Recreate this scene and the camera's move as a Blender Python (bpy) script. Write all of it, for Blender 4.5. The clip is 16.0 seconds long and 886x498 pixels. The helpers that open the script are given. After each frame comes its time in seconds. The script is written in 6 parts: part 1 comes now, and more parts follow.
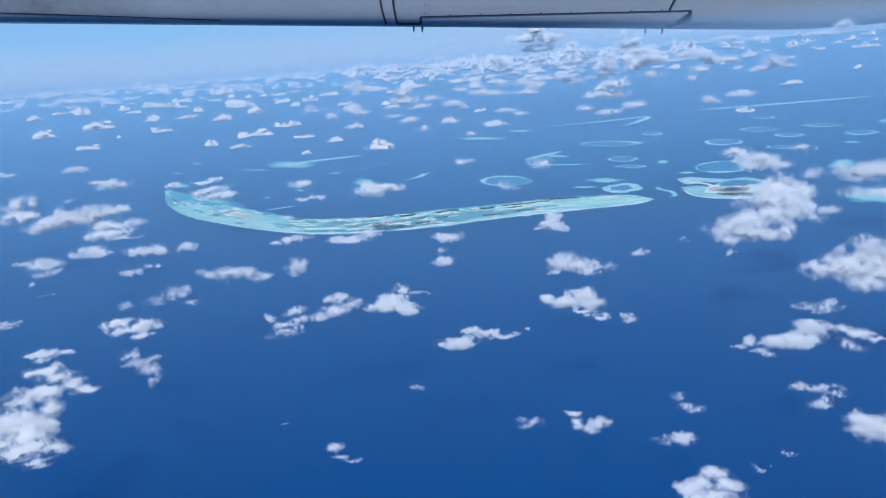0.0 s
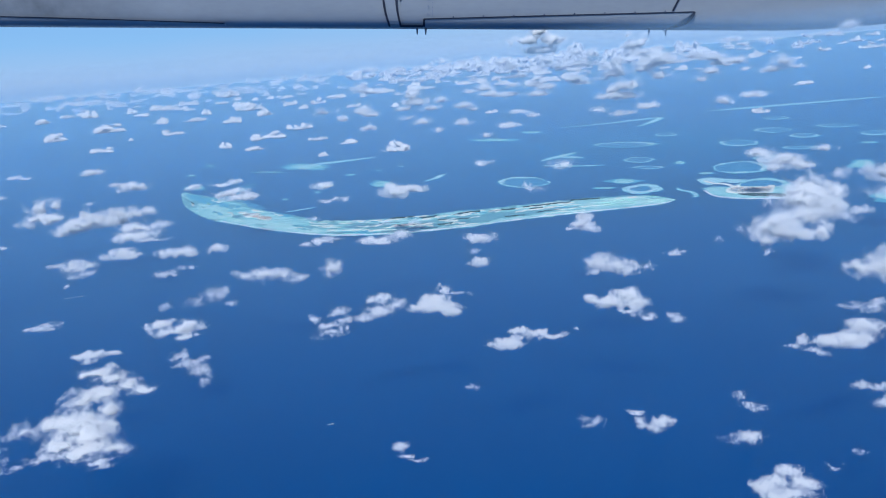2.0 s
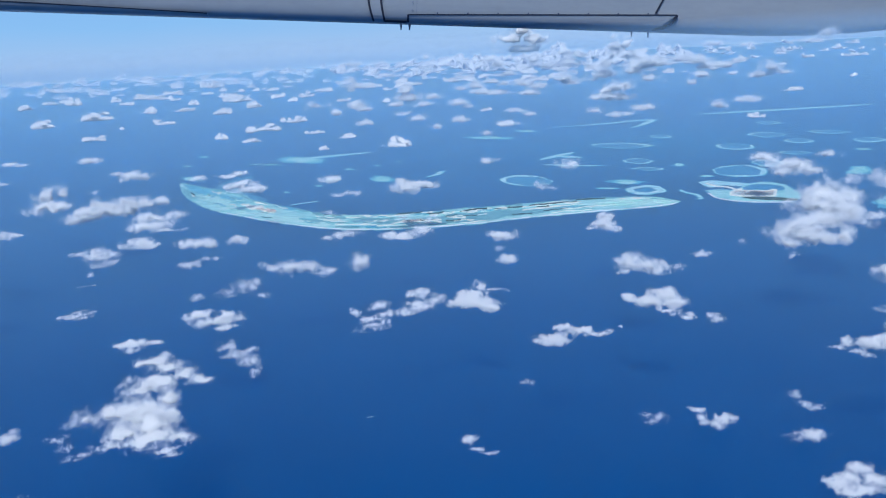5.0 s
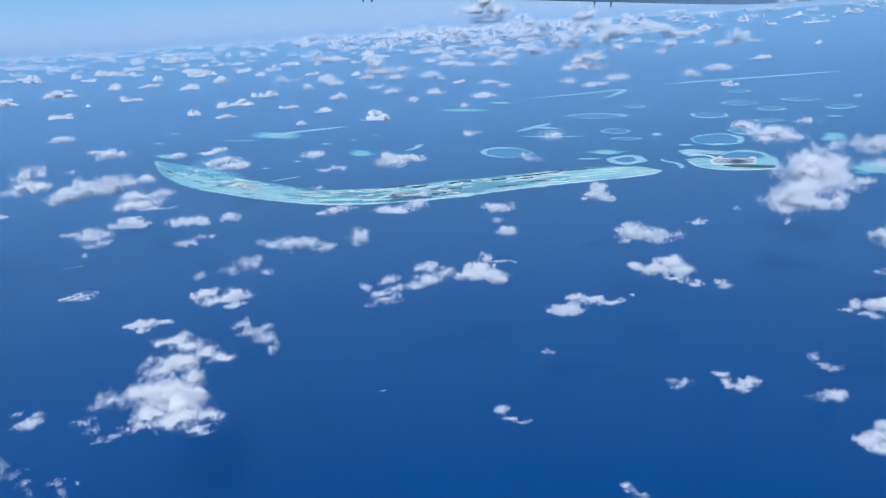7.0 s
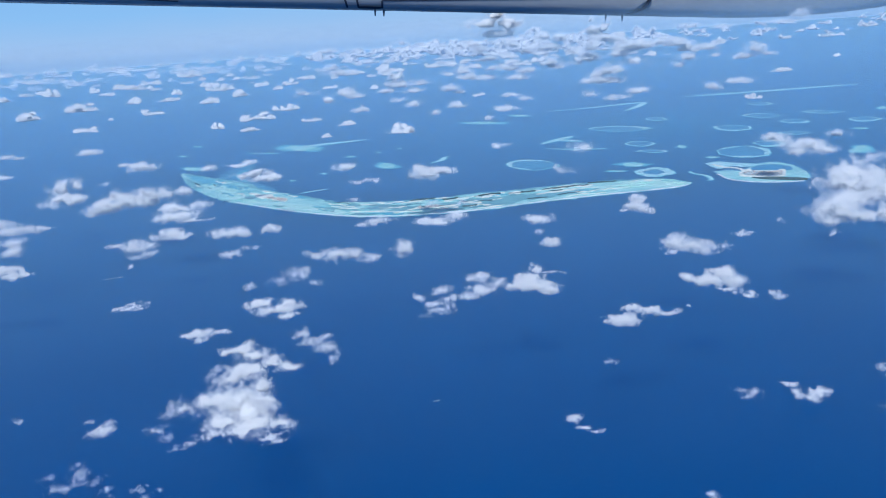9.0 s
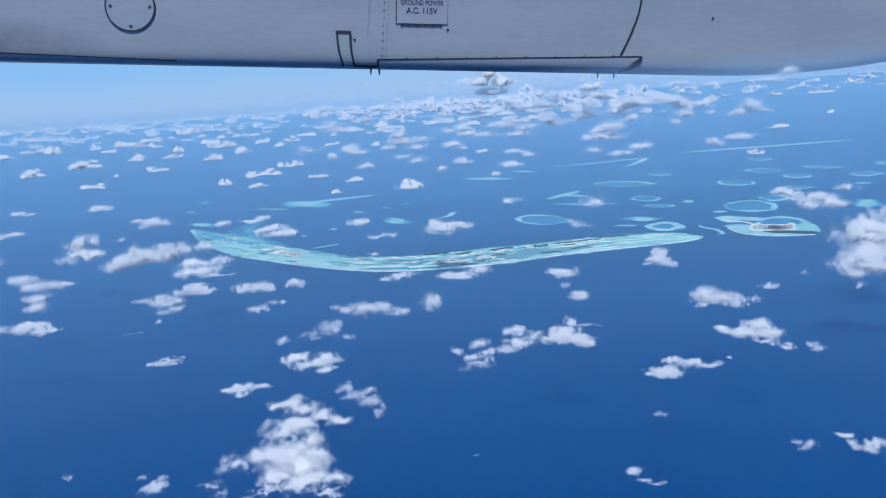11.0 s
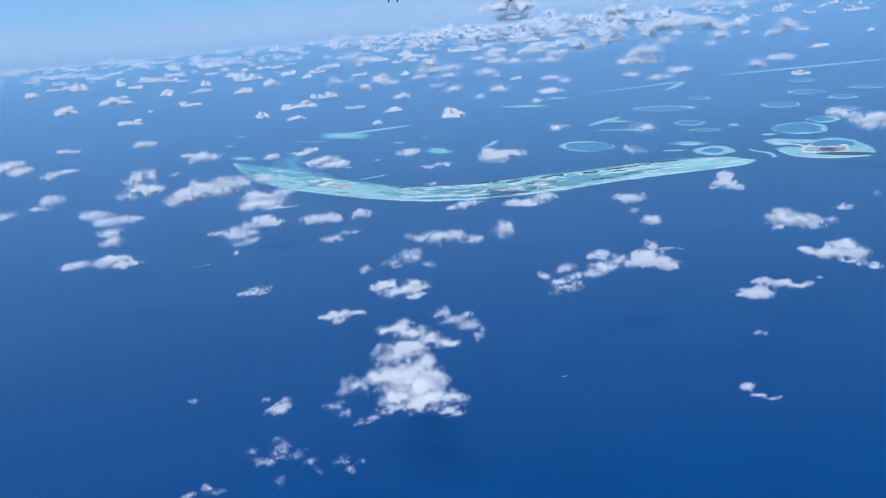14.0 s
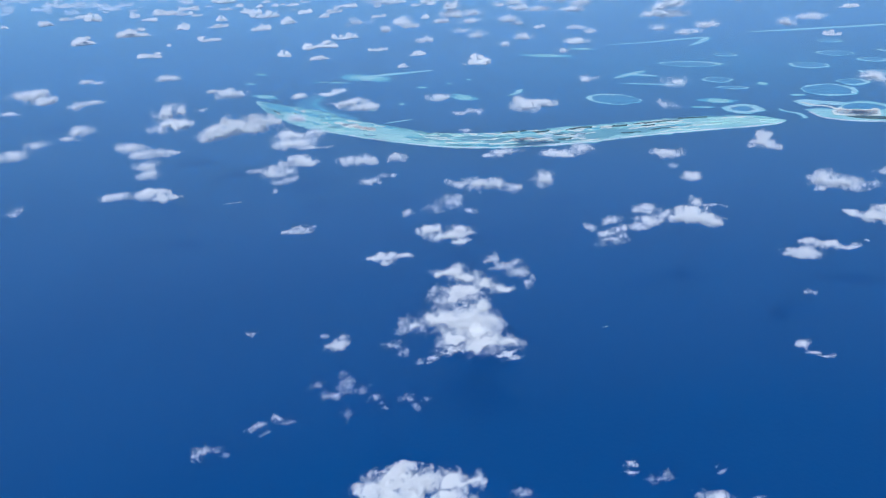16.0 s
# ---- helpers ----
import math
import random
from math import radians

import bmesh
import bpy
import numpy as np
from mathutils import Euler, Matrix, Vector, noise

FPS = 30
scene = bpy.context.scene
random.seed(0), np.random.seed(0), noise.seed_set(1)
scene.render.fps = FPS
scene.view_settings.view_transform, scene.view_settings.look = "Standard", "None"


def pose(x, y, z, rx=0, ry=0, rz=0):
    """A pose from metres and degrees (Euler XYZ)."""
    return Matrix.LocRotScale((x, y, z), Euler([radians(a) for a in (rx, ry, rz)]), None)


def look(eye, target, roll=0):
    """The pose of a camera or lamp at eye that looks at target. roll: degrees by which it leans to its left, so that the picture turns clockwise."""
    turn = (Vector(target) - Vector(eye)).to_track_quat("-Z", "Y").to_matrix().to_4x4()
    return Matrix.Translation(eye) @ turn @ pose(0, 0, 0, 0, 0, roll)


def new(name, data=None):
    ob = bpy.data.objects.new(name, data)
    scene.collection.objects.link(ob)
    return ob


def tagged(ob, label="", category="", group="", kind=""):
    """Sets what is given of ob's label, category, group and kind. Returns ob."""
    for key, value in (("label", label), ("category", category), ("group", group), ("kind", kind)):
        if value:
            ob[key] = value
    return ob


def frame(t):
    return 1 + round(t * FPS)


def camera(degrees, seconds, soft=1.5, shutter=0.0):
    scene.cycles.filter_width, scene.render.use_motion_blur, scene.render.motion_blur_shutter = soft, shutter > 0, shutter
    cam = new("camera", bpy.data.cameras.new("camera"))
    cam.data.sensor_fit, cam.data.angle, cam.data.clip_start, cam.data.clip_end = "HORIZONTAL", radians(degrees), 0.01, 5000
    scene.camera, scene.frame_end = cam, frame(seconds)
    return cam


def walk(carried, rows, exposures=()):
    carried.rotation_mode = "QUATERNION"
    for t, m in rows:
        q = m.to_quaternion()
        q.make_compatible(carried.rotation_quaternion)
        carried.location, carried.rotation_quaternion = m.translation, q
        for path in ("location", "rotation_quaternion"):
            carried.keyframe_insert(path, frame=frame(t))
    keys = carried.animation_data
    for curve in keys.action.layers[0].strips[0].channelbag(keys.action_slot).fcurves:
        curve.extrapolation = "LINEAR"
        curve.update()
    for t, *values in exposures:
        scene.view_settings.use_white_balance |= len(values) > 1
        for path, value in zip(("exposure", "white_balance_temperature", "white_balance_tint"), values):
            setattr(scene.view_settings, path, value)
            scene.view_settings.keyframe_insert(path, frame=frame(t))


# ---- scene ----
cam = camera(55.1, 16.0, 1.05)
PATH = [
    (0, (-2.897, -0.036, 40.265), (-2.881, 1.914, 39.823), -4.6),
    (0.5, (-4.116, -0.083, 40.313), (-4.102, 1.869, 39.876), -4.6),
    (1, (-5.287, -0.136, 40.406), (-5.275, 1.816, 39.968), -4.6),
    (1.5, (-6.551, -0.069, 40.473), (-6.538, 1.881, 40.031), -4.5),
    (2, (-7.784, -0.075, 40.488), (-7.774, 1.877, 40.051), -4.8),
    (2.5, (-9.061, 0.062, 40.676), (-9.118, 2.036, 40.362), -9.4),
    (3, (-10.334, -0.306, 40.704), (-10.378, 1.672, 40.407), -3.2),
    (3.5, (-11.575, -0.42, 40.806), (-11.595, 1.544, 40.426), -4.1),
    (4, (-12.834, -0.529, 40.938), (-12.821, 1.427, 40.521), -4.7),
    (6.5, (-19.256, -0.903, 41.405), (-19.131, 1.03, 40.904), -1.4),
    (7, (-20.498, -0.653, 41.477), (-20.361, 1.275, 40.963), -3.9),
    (7.5, (-21.836, -0.667, 41.53), (-21.706, 1.262, 41.017), -5.7),
    (8, (-23.064, -0.717, 41.548), (-22.944, 1.215, 41.044), -5.1),
    (8.5, (-24.416, -0.833, 41.661), (-24.3, 1.102, 41.169), -4.8),
    (9, (-25.673, -0.831, 41.693), (-25.557, 1.107, 41.21), -4.0),
    (11.5, (-32.303, -1.38, 42.134), (-32.16, 0.586, 41.795), -4.1),
    (12, (-33.624, -1.497, 42.201), (-33.491, 0.471, 41.865), -4.1),
    (12.5, (-35.072, -1.634, 42.153), (-34.948, 0.334, 41.821), -3.9),
    (13, (-36.374, -1.873, 42.154), (-36.264, 0.094, 41.807), -3.0),
    (13.5, (-37.692, -1.934, 42.407), (-37.594, 0.017, 41.981), -3.9),
    (14, (-39.059, -2.047, 42.546), (-38.982, -0.115, 42.034), -5.5),
    (14.5, (-40.382, -2.217, 42.636), (-40.303, -0.3, 42.07), -3.9),
    (15, (-41.648, -2.289, 42.703), (-41.578, -0.38, 42.11), -3.0),
    (15.5, (-42.927, -2.509, 42.844), (-42.863, -0.607, 42.228), -3.0),
    (16, (-44.308, -2.601, 42.941), (-44.251, -0.703, 42.312), -3.2),
]
walk(cam, [(t, look(eye, target, roll)) for t, eye, target, roll in PATH], [(0.0, 0.0, 5650, 8), (16.0, 0.0, 5650, 8)])

# ---- light ----
SUN_ELEVATION, SUN_AZIMUTH = 55.0, 190.0  # degrees; azimuth clockwise from +y
world = bpy.data.worlds.new("sky")
scene.world = world
world.use_nodes = True
wn = world.node_tree
sky = wn.nodes.new("ShaderNodeTexSky")
sky.sky_type = "NISHITA"
sky.sun_disc = False
sky.sun_elevation = radians(SUN_ELEVATION)
sky.sun_rotation = radians(SUN_AZIMUTH)
sky.altitude = 6000.0
sky.air_density = 0.7
sky.dust_density = 0.3
sky.ozone_density = 4.0
wn.nodes["Background"].inputs["Strength"].default_value = 0.15
wn.links.new(sky.outputs["Color"], wn.nodes["Background"].inputs["Color"])

sun_data = bpy.data.lights.new("sun", "SUN")
sun_data.energy = 3.25
sun_data.angle = radians(6.0)
sun_data.color = (1.0, 0.97, 0.94)
sun = new("sun", sun_data)
_e, _a = radians(SUN_ELEVATION), radians(SUN_AZIMUTH)
sun.matrix_world = look((0, 0, 300), Vector((0, 0, 300)) - Vector((math.sin(_a) * math.cos(_e), math.cos(_a) * math.cos(_e), math.sin(_e))))


# ---- materials ----
def material(name):
    m = bpy.data.materials.new(name)
    m.use_nodes = True
    nt = m.node_tree
    return m, nt, nt.nodes["Principled BSDF"]


def noise_node(nt, scale, detail=4.0, rough=0.55, source="Object", stretch=(1, 1, 1), distortion=0.0):
    if source == "Position":
        co = nt.nodes.new("ShaderNodeNewGeometry").outputs["Position"]
    else:
        co = nt.nodes.new("ShaderNodeTexCoord").outputs[source]
    mp = nt.nodes.new("ShaderNodeMapping")
    mp.inputs["Scale"].default_value = stretch
    nt.links.new(co, mp.inputs["Vector"])
    n = nt.nodes.new("ShaderNodeTexNoise")
    n.inputs["Scale"].default_value = scale
    n.inputs["Detail"].default_value = detail
    n.inputs["Roughness"].default_value = rough
    n.inputs["Distortion"].default_value = distortion
    nt.links.new(mp.outputs["Vector"], n.inputs["Vector"])
    return n.outputs["Fac"]


def ramp(nt, fac, stops):
    r = nt.nodes.new("ShaderNodeValToRGB")
    while len(r.color_ramp.elements) < len(stops):
        r.color_ramp.elements.new(0.5)
    for el, (pos, col) in zip(r.color_ramp.elements, stops):
        el.position = pos
        el.color = (*col, 1) if len(col) == 3 else col
    nt.links.new(fac, r.inputs["Fac"])
    return r.outputs["Color"]


def mix_color(nt, fac, a, b, blend="MIX"):
    m = nt.nodes.new("ShaderNodeMix")
    m.data_type, m.blend_type = "RGBA", blend
    for sock, v in ((m.inputs[0], fac), (m.inputs[6], a), (m.inputs[7], b)):
        if hasattr(v, "is_output"):
            nt.links.new(v, sock)
        else:
            sock.default_value = v if isinstance(v, float) else (*v, 1)
    return m.outputs[2]


def bump(nt, bsdf, height, strength, distance):
    b = nt.nodes.new("ShaderNodeBump")
    b.inputs["Strength"].default_value = strength
    b.inputs["Distance"].default_value = distance
    nt.links.new(height, b.inputs["Height"])
    nt.links.new(b.outputs["Normal"], bsdf.inputs["Normal"])


def plain(name, color, rough=0.6, vary=0.15, scale=1.0, metal=0.0, source="Object"):
    m, nt, b = material(name)
    lo = tuple(c * (1 - vary) for c in color)
    hi = tuple(min(1, c * (1 + vary)) for c in color)
    nt.links.new(ramp(nt, noise_node(nt, scale, 5, source=source), [(0.3, lo), (0.7, hi)]), b.inputs["Base Color"])
    b.inputs["Roughness"].default_value = rough
    b.inputs["Metallic"].default_value = metal
    return m


def haze_sheen(b, weight=0.30):
    """A pale sheen that imitates haze over the sea, which shows most at a glance along the water."""
    b.inputs["Sheen Weight"].default_value = weight
    b.inputs["Sheen Roughness"].default_value = 0.43
    b.inputs["Sheen Tint"].default_value = (0.22, 0.72, 0.98, 1)


def add_haze_sheen(nt, b, color, rough=0.25):
    """Adds tinted low-angle sheen to a water surface, to imitate haze towards the horizon."""
    out = nt.nodes["Material Output"]
    total = b.outputs[0]
    for tint, r in ((color, rough), ((0.35, 0.33, 0.22), 0.12)):
        sheen = nt.nodes.new("ShaderNodeBsdfSheen")
        sheen.inputs["Color"].default_value = (*tint, 1)
        sheen.inputs["Roughness"].default_value = r
        both = nt.nodes.new("ShaderNodeAddShader")
        nt.links.new(total, both.inputs[0])
        nt.links.new(sheen.outputs[0], both.inputs[1])
        total = both.outputs[0]
    nt.links.new(total, out.inputs["Surface"])


def sea_material(name, dark, light, lagoon):
    """Deep water, a little paler and greener over the lagoon floor of the atoll."""
    m, nt, b = material(name)
    broad = noise_node(nt, 0.006, 3, 0.5, "Position", (1, 1, 1), 0.6)
    fine = noise_node(nt, 0.05, 5, 0.6, "Position", (1.6, 0.7, 1))
    c1 = ramp(nt, broad, [(0.3, dark), (0.7, light)])
    c2 = ramp(nt, fine, [(0.3, (0.90, 0.92, 0.95)), (0.7, (1.0, 1.0, 1.0))])
    mp = nt.nodes.new("ShaderNodeMapping")
    mp.inputs["Location"].default_value = (-0.42, -1.86, 0.0)
    mp.inputs["Scale"].default_value = (1 / 200, 1 / 185, 0.0)
    nt.links.new(nt.nodes.new("ShaderNodeNewGeometry").outputs["Position"], mp.inputs["Vector"])
    floor = nt.nodes.new("ShaderNodeTexGradient")
    floor.gradient_type = "QUADRATIC_SPHERE"
    nt.links.new(mp.outputs["Vector"], floor.inputs["Vector"])
    c1 = mix_color(nt, floor.outputs["Fac"], c1, lagoon)
    nt.links.new(mix_color(nt, 1.0, c1, c2, "MULTIPLY"), b.inputs["Base Color"])
    b.inputs["Roughness"].default_value = 0.5
    b.inputs["IOR"].default_value = 1.33
    b.inputs["Specular Tint"].default_value = (0.72, 0.88, 1.0, 1)
    haze_sheen(b)
    # light spreads sideways in clear water
    b.subsurface_method = "BURLEY"
    b.inputs["Subsurface Weight"].default_value = 1.0
    b.inputs["Subsurface Radius"].default_value = (1.0, 1.0, 1.0)
    b.inputs["Subsurface Scale"].default_value = 150.0
    add_haze_sheen(nt, b, HAZE_SHEEN_TINT)
    bump(nt, b, noise_node(nt, 2.2, 4, 0.6, "Position", (1, 0.6, 1)), 0.12, 0.12)
    return m


def reef_material(name, stops, scale, stretch=(1, 1, 1), rough=0.35):
    m, nt, b = material(name)
    f = noise_node(nt, scale, 7, 0.62, "Position", stretch, 1.2)
    g = noise_node(nt, scale * 6, 4, 0.6, "Position", stretch)
    stops = [(k, tuple(min(0.88, 1.12 * v) for v in c)) for k, c in stops]
    base = ramp(nt, f, stops)
    speck = ramp(nt, g, [(0.32, (0.72, 0.80, 0.82)), (0.6, (1, 1, 1))])
    # darker coral and weed, and bright sand, in ragged patches
    weed = ramp(nt, noise_node(nt, scale * 2.6, 8, 0.68, "Position", stretch, 2.2), [(0.53, (0, 0, 0)), (0.60, (0.42, 0.42, 0.42))])
    sand = ramp(nt, noise_node(nt, scale * 3.7, 8, 0.7, "Position", (stretch[0] * 1.3, stretch[1], 2.0), 1.6), [(0.58, (0, 0, 0)), (0.64, (0.7, 0.7, 0.7))])
    base = mix_color(nt, weed, base, tuple(0.50 * c for c in stops[0][1]))
    base = mix_color(nt, sand, base, tuple(min(0.84, 1.12 * c + 0.03) for c in stops[-1][1]))
    nt.links.new(mix_color(nt, 1.0, base, speck, "MULTIPLY"), b.inputs["Base Color"])
    b.inputs["Roughness"].default_value = rough
    b.inputs["IOR"].default_value = 1.33
    haze_sheen(b, 0.25)
    add_haze_sheen(nt, b, tuple(0.5 * c for c in HAZE_SHEEN_TINT))
    return m


def cloud_material(name, lo, hi, scale, cut, soft):
    """White droplets that let part of the light through, thinner where the noise is low."""
    m, nt, b = material(name)
    nt.nodes.remove(b)
    out = nt.nodes["Material Output"]
    dif = nt.nodes.new("ShaderNodeBsdfDiffuse")
    dif.inputs["Color"].default_value = (0.97, 0.97, 0.97, 1)
    tra = nt.nodes.new("ShaderNodeBsdfTranslucent")
    tra.inputs["Color"].default_value = (0.97, 0.97, 0.98, 1)
    body = nt.nodes.new("ShaderNodeMixShader")
    body.inputs[0].default_value = 0.4
    nt.links.new(dif.outputs[0], body.inputs[1])
    nt.links.new(tra.outputs[0], body.inputs[2])
    clear = nt.nodes.new("ShaderNodeBsdfTransparent")
    mixer = nt.nodes.new("ShaderNodeMixShader")
    n = noise_node(nt, scale, 5, 0.65, "Position", (1, 1, 1.3), 0.5)
    mr = nt.nodes.new("ShaderNodeMapRange")
    mr.interpolation_type = "SMOOTHSTEP"
    for key, v in (("From Min", cut - soft), ("From Max", cut + soft), ("To Min", lo), ("To Max", hi)):
        mr.inputs[key].default_value = v
    nt.links.new(n, mr.inputs["Value"])
    nt.links.new(mr.outputs["Result"], mixer.inputs[0])
    nt.links.new(clear.outputs[0], mixer.inputs[1])
    nt.links.new(body.outputs[0], mixer.inputs[2])
    nt.links.new(mixer.outputs[0], out.inputs["Surface"])
    return m


def droplets(name, white=0.93):
    """Dense white cloud droplets, which scatter nearly all light and let some through."""
    m, nt, b = material(name)
    nt.nodes.remove(b)
    col = ramp(nt, noise_node(nt, 0.35, 3, 0.5, "Position"), [(0.3, (white * 0.96, white * 0.97, white * 0.98)), (0.7, (white, white, white))])
    body = nt.nodes.new("ShaderNodeMixShader")
    body.inputs[0].default_value = 0.27
    for slot, kind in ((1, "ShaderNodeBsdfDiffuse"), (2, "ShaderNodeBsdfTranslucent")):
        bsdf = nt.nodes.new(kind)
        nt.links.new(col, bsdf.inputs["Color"])
        nt.links.new(bsdf.outputs[0], body.inputs[slot])
    nt.links.new(body.outputs[0], nt.nodes["Material Output"].inputs["Surface"])
    return m


HAZE_SHEEN_TINT = (0.40, 0.58, 0.56)
SEA_DARK, SEA_LIGHT = (0.004, 0.058, 0.210), (0.004, 0.070, 0.243)
SEA = sea_material("deep_sea_water", SEA_DARK, SEA_LIGHT, (0.002, 0.105, 0.255))
REEF_FLAT = reef_material("reef_flat_shallows", [(0.30, (0.13, 0.44, 0.42)), (0.42, (0.27, 0.60, 0.55)), (0.55, (0.42, 0.70, 0.63)), (0.68, (0.62, 0.81, 0.72))], 0.18, (0.45, 1.3, 1))
REEF_PALE = reef_material("pale_green_shallows", [(0.30, (0.32, 0.64, 0.53)), (0.48, (0.48, 0.76, 0.63)), (0.60, (0.62, 0.83, 0.70)), (0.72, (0.76, 0.86, 0.74))], 0.22, (0.45, 1.6, 1))
REEF_DIM = reef_material("drowned_reef", [(0.30, (0.05, 0.26, 0.40)), (0.5, (0.10, 0.40, 0.50)), (0.7, (0.20, 0.54, 0.58))], 0.15)
REEF_RIM = reef_material("reef_rim", [(0.3, (0.22, 0.54, 0.58)), (0.5, (0.44, 0.72, 0.70)), (0.7, (0.74, 0.86, 0.82))], 0.4)
DROWNED = reef_material("drowned_shoal_water", [(0.3, (0.02, 0.15, 0.30)), (0.5, (0.04, 0.21, 0.36)), (0.7, (0.09, 0.32, 0.45))], 0.12)
REEF_GREY = reef_material("seagrass_flat", [(0.3, (0.10, 0.27, 0.28)), (0.5, (0.16, 0.37, 0.37)), (0.7, (0.27, 0.51, 0.48))], 0.35, (0.4, 1.8, 1))
REEF_DARK = reef_material("dark_seagrass", [(0.3, (0.10, 0.24, 0.27)), (0.6, (0.17, 0.35, 0.36)), (0.75, (0.30, 0.50, 0.48))], 0.4, (0.5, 1.6, 1))
RING_WATER = reef_material("ring_lagoon_water", [(0.3, (0.03, 0.18, 0.33)), (0.7, (0.06, 0.26, 0.42))], 0.1)
VILLAGE = reef_material("village_ground", [(0.36, (0.08, 0.12, 0.11)), (0.46, (0.26, 0.30, 0.28)), (0.53, (0.76, 0.75, 0.70)), (0.66, (0.32, 0.36, 0.33))], 1.1)
SURF = plain("breaking_surf", (0.80, 0.84, 0.85), 0.7, 0.15, 0.8, source="Position")
SAND = plain("coral_sand", (0.80, 0.82, 0.73), 0.85, 0.15, 0.9, source="Position")
WOOD = plain("island_vegetation", (0.040, 0.078, 0.066), 0.9, 0.5, 1.2, source="Position")
ROOF_RED = plain("rusty_roof_sheet", (0.56, 0.46, 0.40), 0.7, 0.3, 2.0)
WALL_PALE = plain("pale_house_wall", (0.7, 0.68, 0.62), 0.8, 0.1, 2.0)
CLOUD_CORE = droplets("cumulus_core")
CLOUD_SHRED = droplets("cloud_shreds")
CIRRUS = cloud_material("ice_cloud", 0.0, 0.20, 0.012, 0.5, 0.2)


# ---- builders ----
def link_mesh(name, verts, faces, mat, parent=None, label="", smooth=False):
    me = bpy.data.meshes.new(name)
    me.from_pydata([tuple(v) for v in verts], [], [tuple(f) for f in faces])
    me.materials.append(mat)
    if smooth:
        me.polygons.foreach_set("use_smooth", [True] * len(me.polygons))
    me.update()
    ob = new(name, me)
    if parent is not None:
        ob.parent = parent
    if label:
        tagged(ob, label)
    return ob


def part(name, bm, mat, parent, label="", smooth=False):
    me = bpy.data.meshes.new(name)
    bmesh.ops.recalc_face_normals(bm, faces=bm.faces)
    bm.to_mesh(me)
    bm.free()
    me.materials.append(mat)
    if smooth:
        me.polygons.foreach_set("use_smooth", [True] * len(me.polygons))
    ob = new(name, me)
    ob.parent = parent
    if label:
        tagged(ob, label)
    return ob


def spline(points, per):
    """Catmull-Rom through the points, with that many steps between two."""
    p = np.array(points, float)
    p = np.vstack([2 * p[0] - p[1], p, 2 * p[-1] - p[-2]])
    out = []
    for i in range(1, len(p) - 2):
        for k in range(per):
            t = k / per
            a, b, c, d = p[i - 1], p[i], p[i + 1], p[i + 2]
            out.append(0.5 * (2 * b + (c - a) * t + (2 * a - 5 * b + 4 * c - d) * t * t + (3 * b - a - 3 * c + d) * t ** 3))
    out.append(p[-2])
    return np.array(out)


def wobble(x, y, scale, seed=0.0):
    return noise.fractal(Vector((x * scale, y * scale, seed)), 0.9, 2.0, 4)


# ---- the sea ----
def build_sea():
    n, r = 40, 6000.0
    xs = [math.copysign(abs(k) ** 2.2, k) * r for k in np.linspace(-1, 1, n + 1)]
    verts = [(x, y, 0.0) for y in xs for x in xs]
    faces = [(j * (n + 1) + i, j * (n + 1) + i + 1, (j + 1) * (n + 1) + i + 1, (j + 1) * (n + 1) + i) for j in range(n) for i in range(n)]
    ob = link_mesh("water", verts, faces, SEA)
    tagged(ob, "deep blue open ocean with faint ripples", "sea", kind="structure")


build_sea()


def build_backdrop():
    """Far haze and low sky all round the horizon, beyond everything else."""
    m, nt, b = material("distant_sky_haze")
    nt.nodes.remove(b)
    co = nt.nodes.new("ShaderNodeSeparateXYZ")
    nt.links.new(nt.nodes.new("ShaderNodeNewGeometry").outputs["Position"], co.inputs[0])
    mr = nt.nodes.new("ShaderNodeMapRange")
    mr.inputs["From Min"].default_value, mr.inputs["From Max"].default_value = 0.0, 900.0
    nt.links.new(co.outputs["Z"], mr.inputs["Value"])
    wisp = noise_node(nt, 0.0012, 5, 0.6, "Position", (1, 1, 5))
    add = nt.nodes.new("ShaderNodeMath")
    add.operation = "MULTIPLY_ADD"
    nt.links.new(wisp, add.inputs[0])
    add.inputs[1].default_value = 0.10
    nt.links.new(mr.outputs["Result"], add.inputs[2])
    col = ramp(nt, add.outputs[0], [(0.05, HAZE_LOW), (0.14, HAZE_MID), (0.35, HAZE_HIGH), (1.0, HAZE_TOP)])
    em = nt.nodes.new("ShaderNodeEmission")
    nt.links.new(col, em.inputs["Color"])
    nt.links.new(em.outputs[0], nt.nodes["Material Output"].inputs["Surface"])
    n, r = 96, 4900.0
    verts, faces = [], []
    for k in range(n):
        t = 2 * math.pi * k / n
        for z in (-20.0, 60.0, 200.0, 450.0, 900.0):
            verts.append((-22 + r * math.cos(t), r * math.sin(t), z))
    for k in range(n):
        for j in range(4):
            faces.append((5 * k + j, 5 * k + j + 1, 5 * ((k + 1) % n) + j + 1, 5 * ((k + 1) % n) + j))
    tagged(link_mesh("backdrop", verts, faces, m), "pale blue haze and low sky along the horizon", "sky", kind="structure")


HAZE_LOW, HAZE_MID, HAZE_HIGH, HAZE_TOP = (0.34, 0.49, 0.70), (0.42, 0.55, 0.74), (0.30, 0.52, 0.78), (0.18, 0.40, 0.74)
build_backdrop()


